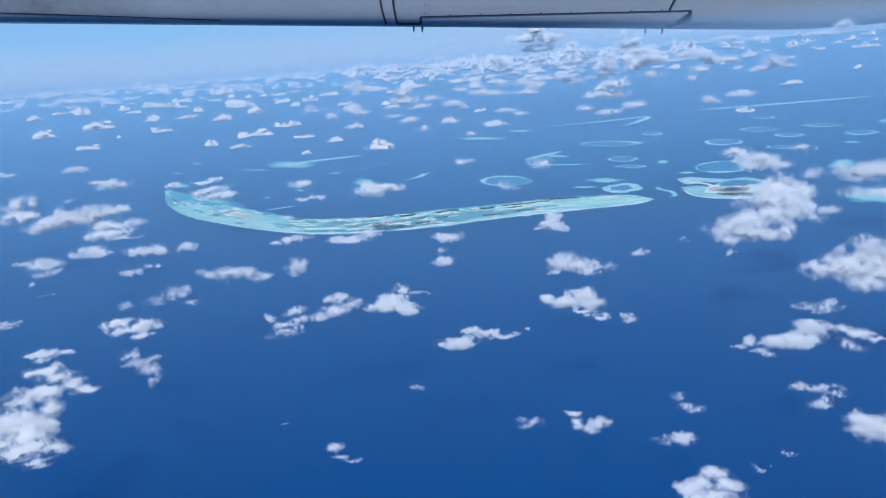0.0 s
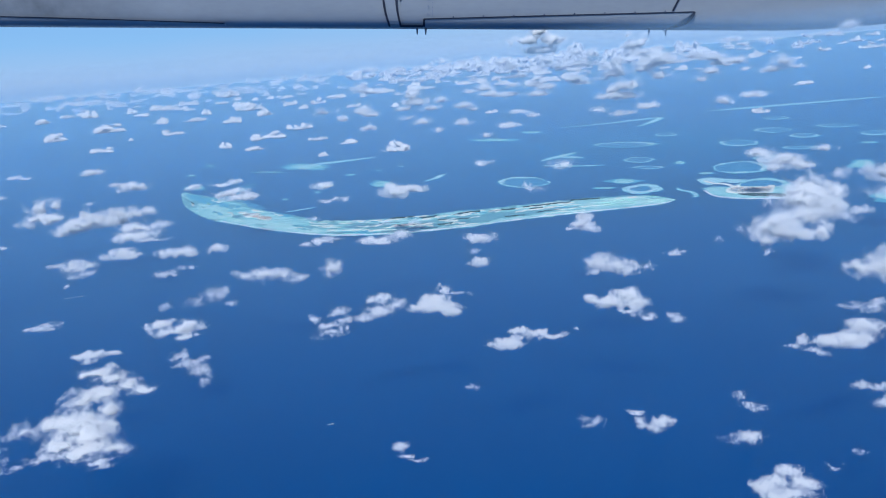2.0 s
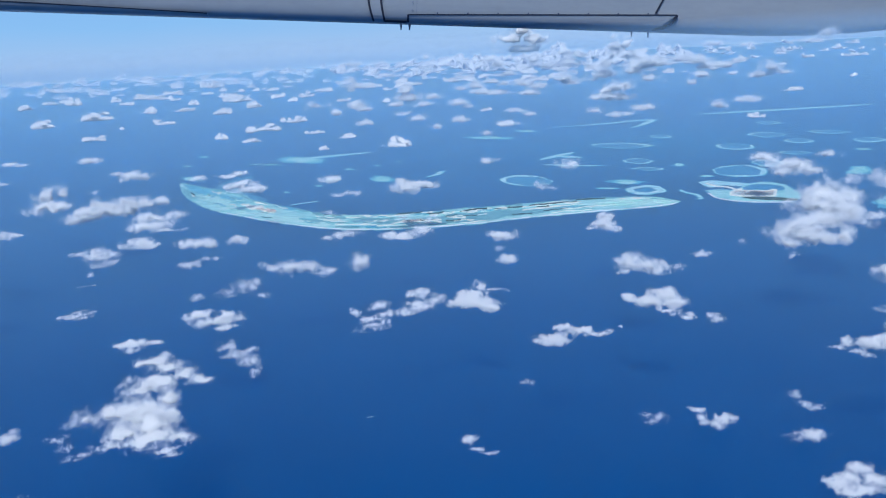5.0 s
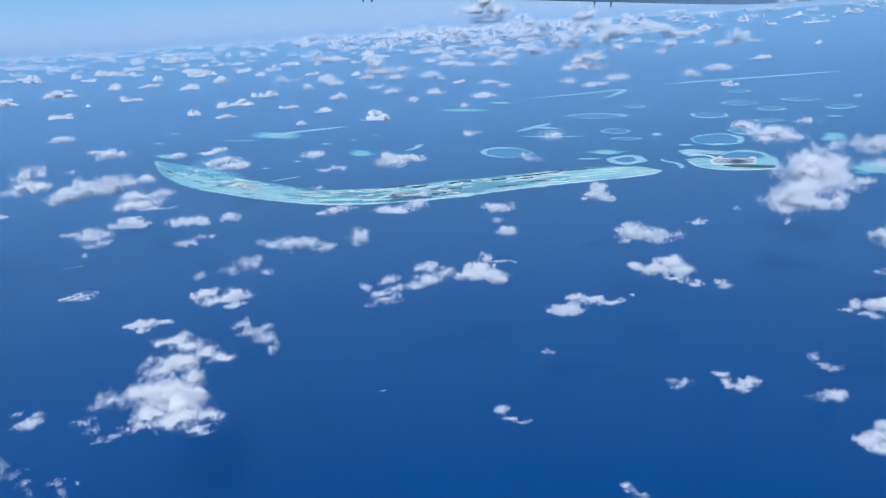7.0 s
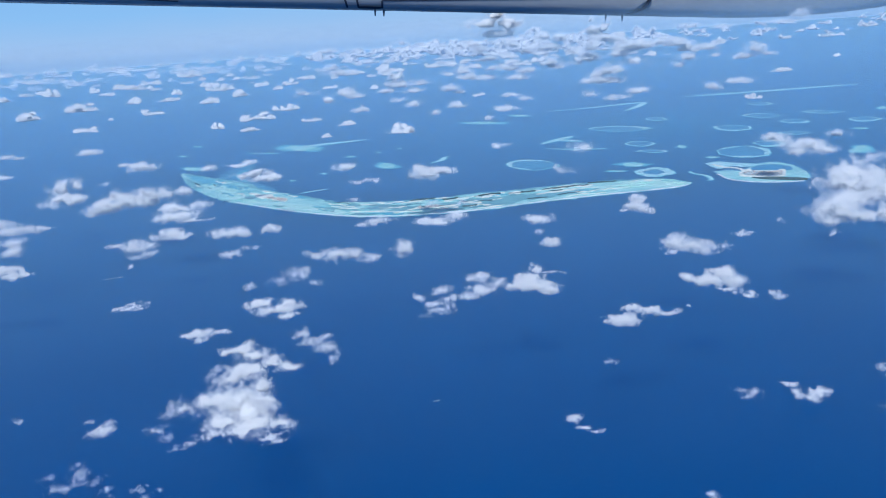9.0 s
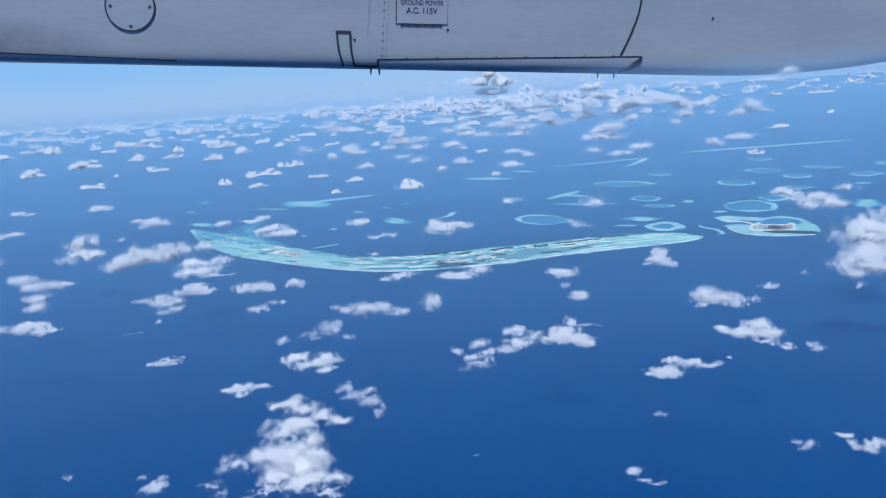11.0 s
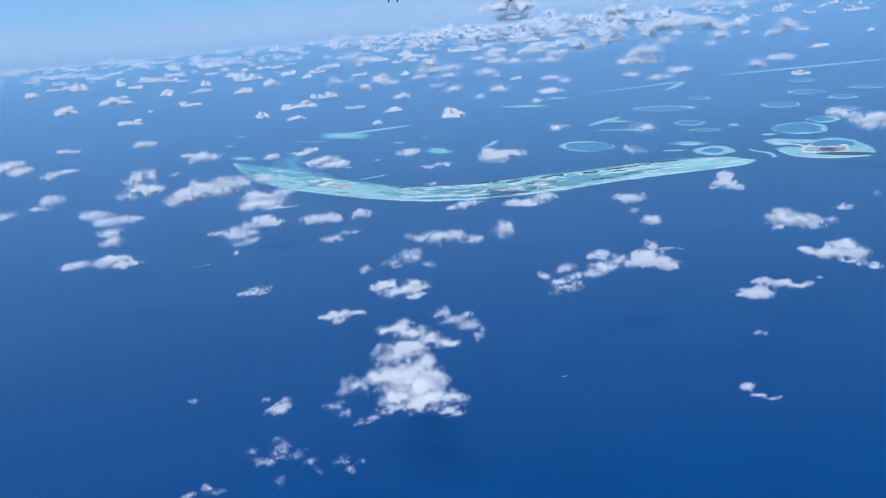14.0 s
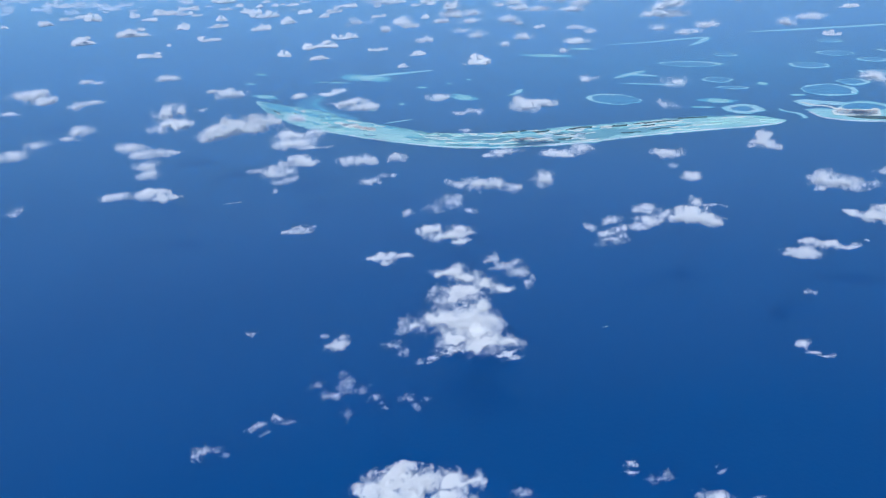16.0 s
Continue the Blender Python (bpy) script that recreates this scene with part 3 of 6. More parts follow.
def resort_island():
    reef = empty("island_reef", 0, 0, 0, "turquoise reef with a dark wooded village island and white beaches", "reef")
    sheet("reef_edge", [(65.2, 229.4), (64.3, 221.9), (64.4, 215.4), (68.5, 208.6), (74.5, 205.6), (79.2, 205.1), (84.0, 210.3), (87.3, 217.7), (89.1, 226.5), (89.2, 233.5), (86.7, 238.6), (81.6, 237.8), (76.0, 231.4), (73.0, 228.5), (70.1, 231.2)], 0.05, DROWNED, reef, jag=0.05, seed=3.0)
    sheet("reef_flat", [(65.7, 229.1), (65.1, 223.0), (65.1, 217.0), (69.2, 210.1), (75.3, 207.1), (79.6, 206.8), (83.5, 210.5), (86.1, 216.2), (87.9, 224.9), (88.2, 231.7), (85.7, 236.7), (81.0, 235.7), (75.9, 230.4), (72.5, 226.6), (69.6, 229.3)], 0.09, REEF_FLAT, reef, jag=0.05, seed=4.0)
    sheet("rim", [(68.7, 243.8), (73.0, 245.8), (76.0, 241.5), (80.1, 237.4), (80.1, 233.8), (75.6, 233.4), (73.6, 236.2), (69.0, 233.5), (68.0, 238.1)], 0.10, REEF_RIM, reef, jag=0.05, seed=4.5)
    sheet("lagoon", [(76.5, 230.0), (81.0, 233.9), (85.1, 232.2), (86.7, 227.3), (84.7, 222.3), (81.9, 222.7), (78.5, 225.6), (75.7, 226.0)], 0.13, RING_WATER, reef, "blue lagoon behind the island", jag=0.06, seed=5.0)
    line_reef("sand_spit", [(69.8, 240.7), (70.5, 235.0), (72.6, 233.3), (73.4, 229.4), (72.6, 223.9)], 0.55, 0.17, SAND, reef, 0.25, 6.0, "thin curved white sand spit")
    sheet("beach", [(70.3, 223.5), (74.1, 228.0), (75.5, 228.3), (75.4, 225.9), (80.4, 222.9), (82.3, 224.7), (83.2, 223.1), (80.4, 217.1), (77.5, 213.6), (69.3, 217.8)], 0.18, SAND, reef, "white sand beach round the village", jag=0.05, seed=7.0)
    sheet("island_ground", [(70.9, 222.6), (73.1, 224.6), (77.0, 222.6), (79.8, 221.1), (81.1, 219.9), (79.5, 216.6), (77.9, 215.1), (72.9, 217.5), (70.4, 219.3)], 0.22, VILLAGE, reef, "village ground with trees and pale yards", jag=0.05, seed=9.0)
    sheet("island_woods", [(70.7, 215.6), (75.8, 213.9), (79.0, 211.3), (81.8, 208.5), (80.1, 206.5), (76.2, 208.9), (72.4, 211.8)], 0.24, WOOD, reef, "dark tree cover along the shore", jag=0.06, seed=11.0)
    line_reef("surf_line", [(64.8, 224.8), (64.6, 216.0), (68.8, 209.3), (74.9, 206.3), (79.7, 205.8)], 0.28, 0.20, SURF, reef, 0.3, 9.0, "thin white line of breaking waves")
    rnd = random.Random(9)
    spots = []
    yard = spline([(70.9, 222.6), (73.1, 224.6), (77.0, 222.6), (79.8, 221.1), (81.1, 219.9), (79.5, 216.6), (77.9, 215.1), (72.9, 217.5), (70.4, 219.3)], 30)
    for _ in range(110):
        q = yard[rnd.randrange(len(yard))]
        m = yard.mean(0)
        q = m + (q - m) * rnd.random() ** 0.5 * 0.95
        spots.append((q[0], q[1], rnd.uniform(0, 3.1), rnd.uniform(0.14, 0.30)))
    houses(reef, spots)


resort_island()
shoal = empty("drowned_shoal", 0, 0, 0, "dim teal drowned shoal behind the barrier reef's tip", "reef")
sheet("shoal_edge", [(-85.0, 300.2), (-81.8, 312.4), (-77.5, 320.6), (-74.3, 320.4), (-74.4, 305.8), (-74.5, 293.6), (-67.9, 275.6), (-60.4, 260.9), (-62.6, 255.7), (-71.0, 270.2), (-80.4, 286.4)], 0.035, DROWNED, shoal, jag=0.03, seed=5.0)
sheet("shoal", [(-78.5, 297.0), (-77.5, 308.0), (-75.8, 308.0), (-76.2, 294.0), (-70.5, 277.5), (-74.0, 281.0)], 0.045, REEF_DIM, shoal, jag=0.04, seed=6.0)


# ---- clouds ----
# farther off: x, y, width, height
FAR_A = [
    (-235, 531, 17.7, 5.5), (-379, 843, 17.3, 5.0), (-405, 954, 21.2, 4.2), (-665, 1645, 39.5, 6.8), (-221, 585, 29.8, 6.0), (-164, 409, 11.9, 3.6),
    (-172, 474, 5.5, 2.2), (-331, 947, 15.4, 6.9), (-307, 960, 27.6, 6.9), (-205, 638, 17.2, 7.0), (-156, 497, 16.9, 4.0), (-290, 973, 12.2, 4.2),
    (-303, 1080, 25.0, 7.7), (-197, 739, 13.1, 5.2), (-180, 636, 21.4, 3.6), (-139, 571, 18.1, 5.6), (-307, 1316, 34.7, 14.1), (-162, 755, 23.8, 8.0),
    (-126, 640, 14.5, 5.4), (-84, 408, 15.7, 5.1), (-97, 372, 7.9, 3.1), (-78, 350, 9.8, 1.6), (-75, 453, 13.4, 4.4), (-133, 793, 16.6, 6.2),
]
FAR_B = [
    (-108, 695, 12.1, 4.8), (-105, 774, 17.4, 5.4), (-101, 891, 23.1, 7.4),
    (-63, 654, 14.7, 3.6), (-30, 600, 9.3, 4.1),
    (-56, 373, 8.4, 1.9), (-40, 342, 9.5, 2.8),
    (-20, 298, 11.4, 4.1), (-45, 302, 4.7, 1.5), (-359, 900, 26.4, 9.3), (-909, 2261, 25.1, 8.0), (-711, 1858, 20.4, 5.5),
]
FAR_C = [
    (34, 951, 26.3, 6.6),
    (26, 455, 7.9, 2.5),
]
FAR_D = [
    (199, 470, 14.4, 2.9), (294, 586, 6.9, 3.7), (119, 326, 7.4, 2.5),
    (841, 1483, 41.4, 8.5),
]

BASE = 10.3


class Lattice:
    """Smooth noise from -1 to 1 on a lattice one unit wide that repeats after 24 units."""

    def __init__(self, rng):
        self.table = rng.uniform(-1, 1, (24, 24, 24))
        self.shift = rng.uniform(0, 24, 3)

    def at(self, x, y, z):
        near, far, blend = [], [], []
        for a, q in zip((x, y, z), self.shift):
            a = a + q
            k = np.floor(a).astype(int)
            f = a - k
            near.append(k % 24)
            far.append((k + 1) % 24)
            blend.append(f * f * (3 - 2 * f))
        fx, fy, fz = blend
        out = 0
        for dx in (0, 1):
            for dy in (0, 1):
                for dz in (0, 1):
                    v = self.table[(far if dx else near)[0], (far if dy else near)[1], (far if dz else near)[2]]
                    out = out + v * (fx if dx else 1 - fx) * (fy if dy else 1 - fy) * (fz if dz else 1 - fz)
        return out


def surface(field, level, origin, cell):
    """Corners and faces of the closed surface on which the field has that level (surface nets)."""
    f = field - level
    ins = f > 0
    nx, ny, nz = f.shape
    total = np.zeros((nx - 1, ny - 1, nz - 1, 3))
    count = np.zeros((nx - 1, ny - 1, nz - 1))
    corners = [(a, b, c) for a in (0, 1) for b in (0, 1) for c in (0, 1)]
    sl = lambda arr, c: arr[c[0]:nx - 1 + c[0], c[1]:ny - 1 + c[1], c[2]:nz - 1 + c[2]]
    for c in corners:
        for axis in range(3):
            if c[axis]:
                continue
            e = list(c)
            e[axis] = 1
            a, b = sl(f, c), sl(f, e)
            cross = (a > 0) != (b > 0)
            t = np.where(cross, a / np.where(cross, a - b, 1), 0)
            p = [np.full(t.shape, float(c[k])) for k in range(3)]
            p[axis] = t
            total += np.stack(p, -1) * cross[..., None]
            count += cross
    live = count > 0
    index = np.full(live.shape, -1)
    index[live] = np.arange(live.sum())
    grid = np.stack(np.meshgrid(np.arange(nx - 1), np.arange(ny - 1), np.arange(nz - 1), indexing="ij"), -1)
    verts = (grid[live] + total[live] / count[live][:, None]) * np.array(cell) + np.array(origin)
    faces = []
    for axis in range(3):
        a = ins[1:-1, 1:-1, 1:-1]
        shift = [slice(1, -1)] * 3
        shift[axis] = slice(2, None)
        b = ins[tuple(shift)]
        u, v = [(1, 2), (2, 0), (0, 1)][axis]
        for flip, where in ((False, a & ~b), (True, ~a & b)):
            q = np.argwhere(where) + 1
            if not len(q):
                continue
            ring = []
            for du, dv in ((-1, -1), (0, -1), (0, 0), (-1, 0)):
                w = q.copy()
                w[:, u] += du
                w[:, v] += dv
                ok = np.clip(w, 0, np.array(index.shape) - 1)
                ring.append(index[ok[:, 0], ok[:, 1], ok[:, 2]])
            quad = np.stack(ring[::-1] if flip else ring, 1)
            faces.append(quad[(quad >= 0).all(1)])
    return verts, (np.concatenate(faces) if faces else np.zeros((0, 4), int))


def shell(name, field, level, origin, cell, mat, parent, lift=0.45):
    v, f = surface(field, level, origin, cell)
    if len(f) < 4:
        return None
    me = bpy.data.meshes.new(name)
    me.vertices.add(len(v))
    me.vertices.foreach_set("co", v.ravel())
    me.loops.add(f.size)
    me.loops.foreach_set("vertex_index", f.ravel())
    me.polygons.add(len(f))
    me.polygons.foreach_set("loop_start", np.arange(0, f.size, 4))
    me.polygons.foreach_set("use_smooth", np.ones(len(f), bool))
    me.update(calc_edges=True)
    me.validate()
    me.materials.append(mat)
    n = lifted(np.array([q.vector[:] for q in me.vertex_normals]), lift)
    me.normals_split_custom_set_from_vertices(n.tolist())
    ob = new(name, me)
    if parent is not None:
        ob.parent = parent
    return ob


class Heap:
    """Droplet density of one cloud, out of rounded heaps given as x, y, z and three half sizes about its own base.

    thin: 0 for a solid cumulus, 1 for torn shreds. grain: the size of its finest tufts."""

    def __init__(self, lobes, rng, thin, grain, keel=0.8, fine=(3, 0.5)):
        self.sway = 0.34 + 0.2 * thin if keel > 0.7 else 0.12
        self.fine = fine  # octaves, and how strongly they show, on the dense core
        self.lobes, self.thin, self.keel = lobes, thin, keel
        self.size = float(np.mean([l[3] for l in lobes]))
        self.deep = float(np.mean([l[5] for l in lobes]))
        self.lo = [min(l[k] - 1.6 * l[3 + k] for l in lobes) for k in range(3)]
        self.hi = [max(l[k] + 1.6 * l[3 + k] for l in lobes) for k in range(3)]
        self.steps = []
        step = 1.0 * self.size
        for amount in (0.30, 0.44, 0.46, 0.40, 0.33, 0.26):
            if step > grain:
                self.steps.append((step, amount * (1 + 0.35 * thin), Lattice(rng)))
            step *= 0.5
        self.warp = [Lattice(rng) for _ in range(6)]

    def drift(self, X, Y, Z):
        """Where the wind has carried the air from: bends the heaps out of round."""
        s, flat = self.size, min(1.0, self.deep / self.size)
        push = []
        for k, reach in enumerate((1.0, 1.0, flat)):
            a = self.warp[k].at(X / (0.9 * s), Y / (0.9 * s), Z / (0.9 * s))
            b = self.warp[3 + k].at(X / (0.36 * s), Y / (0.36 * s), Z / (0.36 * s))
            push.append(self.sway * s * reach * (a + 0.45 * b))
        return X + push[0], Y + push[1], Z + push[2]

    def reach(self, X, Y, Z):
        """From 1 in the middle of a heap to 0 at its edge and below that outside."""
        total = np.zeros(X.shape)
        for x, y, z, a, b, h in self.lobes:
            up = np.where(Z > z, (Z - z) / h, (Z - z) / (self.keel * h))
            total += np.exp(9 * np.maximum(1 - np.sqrt(((X - x) / a) ** 2 + ((Y - y) / b) ** 2 + up ** 2), -2))
        return np.log(total + 1e-9) / 9

    def tuft(self, k, X, Y, Z):
        """The billows of one octave, torn into threads in a thin cloud."""
        q, amount, lattice = self.steps[k]
        n = lattice.at(X / q, Y / q, Z / q)
        return amount * ((1 - self.thin) * n + self.thin * (0.42 - 1.7 * np.abs(n)))

    def body(self, X, Y, Z, f):
        """Above 0 inside the dense core, with its larger billows alone."""
        return f + 0.02 + self.fine[1] * sum(self.tuft(k, X, Y, Z) for k in range(min(self.fine[0], len(self.steps))))


def lifted(n, lift):
    """Droplets scatter light all through a heap, so it shades softer than a hard surface."""
    n = n * (1 - lift) + np.array((0.0, -0.30, 0.95)) * lift
    return n / np.maximum(1e-6, np.linalg.norm(n, axis=1))[:, None]


def heap_core(name, heap, level, cell, mat, parent, lift=0.62):
    """The dense inside of a cloud, as one closed surface."""
    axes = [np.arange(a - 1.5 * cell, b + 2.5 * cell, cell) for a, b in zip(heap.lo, heap.hi)]
    g = np.meshgrid(*axes, indexing="ij")
    f = heap.reach(*g)
    live = f > -0.8
    f[~live] = -9
    X, Y, Z = (a[live] for a in g)
    f[live] = heap.body(X, Y, Z, heap.reach(*heap.drift(X, Y, Z)))
    f[[0, -1]] = f[:, [0, -1]] = f[:, :, [0, -1]] = -9
    ob = shell(name, f, level, [a[0] for a in axes], (cell, cell, cell), mat, parent, lift)
    return tagged(ob, kind="stuff") if ob else None


def tatters(p, edge, rng, lean=0.45):
    """A small tatter of cloud at each point."""
    m = len(p)
    # each shred is a small three-cornered tatter that lies roughly level
    tilt = rng.normal(0, 0.30, (m, 2)) + np.array((0.0, -lean))
    up = np.column_stack([tilt, np.ones(m)])
    up /= np.linalg.norm(up, axis=1)[:, None]
    a = np.cross(up, rng.normal(0, 1, (m, 3)))
    a /= np.linalg.norm(a, axis=1)[:, None]
    b = np.cross(up, a)
    r = edge * 0.58 * rng.uniform(0.6, 1.35, (m, 1))
    tri = np.stack([p + r * a, p + r * (-0.5 * a + 0.87 * b), p + r * (-0.5 * a - 0.87 * b)], 1)
    return tri, up


def flakes(heap, edge, tau, level, rng, soft, lean=0.45):
    """Corners of the small shreds that drift round a cloud, thick where it is dense."""
    lo, hi = np.array(heap.lo), np.array(heap.hi)
    parts = np.array((36, 36, 16))
    cell = (hi - lo) / parts
    grid = np.stack(np.meshgrid(*[np.arange(k) for k in parts], indexing="ij"), -1).reshape(-1, 3)
    mid = lo + (grid + 0.5) * cell
    grid = grid[heap.reach(mid[:, 0], mid[:, 1], mid[:, 2]) > -0.55]
    n = int(min(1500000, tau * len(grid) * cell.prod() / (0.44 * edge * edge * heap.deep)))
    p = lo + (grid[rng.integers(0, len(grid), n)] + rng.random((n, 3))) * cell
    f = heap.reach(*heap.drift(*p.T))
    p, f = p[f > -0.45], f[f > -0.45]
    veil, inner = f + 0.02, f + 0.02
    for k in range(len(heap.steps)):
        # leave out what is already clear air or deep inside
        keep = (veil > -0.45) & (inner < level + 0.6)
        p, veil, inner = p[keep], veil[keep], inner[keep]
        add = heap.tuft(k, *p.T)
        veil = veil + add
        if k < heap.fine[0]:
            inner = inner + heap.fine[1] * add
    q = np.clip(veil / soft, 0, 1)
    p = p[(rng.random(len(p)) < q ** 1.5) & (inner < level + 0.16)]
    return tatters(p, edge, rng, lean)


def flake_mesh(name, tri, up, mat):
    m = len(tri)
    me = bpy.data.meshes.new(name)
    me.vertices.add(3 * m)
    me.vertices.foreach_set("co", tri.ravel())
    me.loops.add(3 * m)
    me.loops.foreach_set("vertex_index", np.arange(3 * m))
    me.polygons.add(m)
    me.polygons.foreach_set("loop_start", np.arange(0, 3 * m, 3))
    me.update(calc_edges=True)
    me.materials.append(mat)
    return me


CLOUD_SEED = iter(range(100, 400))


def cloud(x, y, turn, thin, *lobes, label="", group="trade-wind cumulus clouds", rise=0.0):
    """One cloud at that place and bearing: a dense core in a fringe of fine shreds, or shreds alone."""
    rng = np.random.default_rng(next(CLOUD_SEED))
    kind = "ragged thin white cloud shreds over the sea" if thin > 0.65 else "torn white cumulus with thin edges" if thin > 0.35 else "small white fair-weather cumulus with ragged edges"
    ob = empty("cloud", x, y, BASE + rise, label or kind, "cloud", group)
    ob.rotation_euler = (0, 0, radians(turn))
    tuft = 0.00066 * math.sqrt((x + 22) ** 2 + y * y + 900)
    heap = Heap(lobes, rng, thin, 2.4 * tuft, 0.8 if y < 300 else 0.6, (3, 0.5) if y < 160 else (4, 0.6) if y < 300 else (5, 0.65))
    level = (0.60 if y < 160 else 0.46) + 0.48 * thin
    if thin < 0.7:
        heap_core("core", heap, level, 2.0 * tuft, CLOUD_CORE, ob, 0.62 if y < 260 else 0.82)
    tri, up = flakes(heap, (0.66 if y < 110 else 0.8) * tuft, 4.6 - 3.8 * thin, level if thin < 0.7 else 9.0, rng, 0.85 + 0.35 * thin)
    if len(tri):
        rim = new("fringe", flake_mesh("fringe", tri, up, CLOUD_SHRED))
        rim.parent = ob
        tagged(rim, kind="stuff")
    return ob


# place, bearing and thinness of each, then its heaps
cloud(-99.1, 195.3, 21.2, 0.15, (0.45, 8.82, 2.87, 3.53, 2.82, 2.49), (-0.92, 2.64, 0.86, 4.15, 3.32, 2.12), (2.34, 2.9, 0.94, 2.86, 2.29, 1.56))
cloud(-80.5, 181.6, 17.5, 0.10, (-5.9, 3.89, 1.26, 3.94, 3.15, 1.8), (-1.78, 5.66, 1.84, 4.5, 3.6, 1.8), (2.85, 5.21, 1.69, 4.23, 3.38, 1.94),
      (7.61, 5.28, 1.71, 3.57, 2.86, 1.69), label="long bank of joined white cumulus heaps")
cloud(-66.0, 165.4, 14.5, 0.40, (1.52, 12.07, 3.92, 2.84, 2.27, 1.2), (-0.13, 5.49, 1.79, 5.25, 4.2, 1.13), (-0.94, 2.04, 0.66, 4.34, 3.47, 1.02),
      (2.09, -0.03, -0.01, 3.02, 2.41, 0.39))
cloud(-98.4, 250.0, 16.7, 0.10, (1.9, 1.46, 0.48, 4.59, 3.67, 1.72), (-2.62, 3.64, 1.18, 2.84, 2.28, 0.86))
cloud(-64.0, 150.0, 15.2, 0.20, (-0.85, 1.41, 0.46, 3.21, 2.56, 0.97), (1.46, 0.09, 0.03, 2.12, 1.7, 0.42))
cloud(-53.8, 147.3, 11.7, 0.15, (-0.64, 1.25, 0.41, 3.31, 2.65, 0.91), (1.76, 0.76, 0.25, 1.44, 1.16, 0.81))
cloud(-47.3, 148.5, 9.2, 0.20, (0.07, 0.95, 0.31, 1.86, 1.49, 0.9))
cloud(-66.1, 129.8, 18.3, 0.50, (0.99, 5.88, 1.91, 3.31, 2.65, 1.17), (1.59, 3.39, 1.1, 2.3, 1.84, 0.79), (-0.52, 0.73, 0.24, 0.57, 0.45, 0.57),
      (-1.89, 7.22, 2.35, 1.57, 1.26, 0.31))
cloud(-49.5, 131.5, 11.3, 0.60, (-1.23, 1.08, 0.35, 2.41, 1.93, 0.62), (0.63, 2.26, 0.73, 1.68, 1.35, 0.6), (2.4, 2.1, 0.68, 1.12, 0.9, 0.54))
cloud(-33.1, 123.5, 4.6, 0.35, (-4.06, 2.44, 0.79, 2.26, 1.81, 0.68), (-1.13, 1.46, 0.48, 2.59, 2.07, 1.14), (1.83, 1.11, 0.36, 2.07, 1.65, 0.98),
      (3.83, -0.27, -0.09, 2.3, 1.84, 0.4))
cloud(-23.8, 124.4, 0.3, 0.25, (-0.26, 1.42, 0.46, 2.08, 1.66, 1.37), (0.66, 2.35, 0.76, 1.4, 1.12, 0.95))
cloud(-39.1, 111.7, 8.1, 0.80, (-0.32, 2.59, 0.84, 2.08, 1.66, 0.98), (1.15, 3.35, 1.09, 1.29, 1.03, 0.79), (-2.11, 1.13, 0.37, 1.9, 1.52, 0.51),
      (2.41, 0.25, 0.08, 1.73, 1.38, 0.31))
cloud(-45.7, 110.9, 11.5, 0.60, (0.06, 0.72, 0.23, 1.26, 1.01, 0.77))
cloud(-40.0, 97.7, 9.8, 0.15, (-2.01, 3.28, 1.07, 2.14, 1.72, 0.44), (0.25, 1.74, 0.57, 2.97, 2.37, 0.64), (1.69, 2.53, 0.82, 1.71, 1.36, 0.87),
      (1.11, 0.14, 0.04, 1.88, 1.39, 0.27))
cloud(-59.8, 106.4, 18.9, 0.90, (0.1, 0.89, 0.29, 1.89, 1.51, 0.27), (-0.95, 0.75, 0.24, 1.26, 1.01, 0.18), (1.16, -0.13, -0.04, 1.09, 0.87, 0.22))
cloud(-47.7, 91.3, 15.0, 0.35, (-0.06, 1.7, 0.55, 1.83, 1.46, 0.33), (0, 0.51, 0.17, 1.47, 1.18, 0.51), (1.77, 1.32, 0.43, 1.35, 1.08, 0.25),
      (-1.61, 1.66, 0.54, 0.95, 0.76, 0.26))
cloud(-34.5, 81.9, 7.9, 0.60, (-1.06, 4.83, 1.57, 1.12, 0.89, 0.65), (0.31, 3.34, 1.08, 1.65, 1.32, 0.54), (1.33, 1.68, 0.55, 1.2, 0.96, 0.76),
      (1.93, 0.16, 0.05, 0.65, 0.52, 0.8), (1.22, 3.58, 1.16, 1.65, 0.96, 0.2), (-1.98, 4.57, 1.49, 1.11, 0.66, 0.14))
cloud(-39.6, 66.8, 13.7, 0.08, (0.99, 10.84, 3.52, 1.92, 1.54, 0.48), (2.17, 9.61, 3.12, 1.79, 1.43, 0.58), (3.54, 8.09, 2.63, 1.76, 1.41, 0.56),
      (5.28, 7.38, 2.4, 1.64, 1.2, 0.28), (-0.35, 10.64, 3.46, 0.9, 0.72, 0.41), (0.92, 7.91, 2.57, 2.2, 1.76, 0.67), (0.05, 6.97, 2.26, 2.18, 1.74, 0.57),
      (2.15, 5.53, 1.8, 1.29, 1.03, 0.83), (2.62, 3.46, 1.13, 0.95, 0.76, 0.41), (-2.42, 4.44, 1.44, 2.65, 2.12, 0.84), (-4.84, 4.17, 1.35, 1.8, 1.44, 0.55),
      (-0.09, 3.42, 1.11, 2.47, 1.97, 1.37), (1.2, 2.07, 0.67, 2.18, 1.74, 1.39), (0.53, 0.51, 0.17, 2.4, 1.92, 0.53), (2.87, 0.13, 0.04, 1.63, 1.3, 0.6),
      (-1.49, 1.49, 0.48, 1.55, 1.24, 0.99), label="large stepped white cumulus bank with torn lower edge")
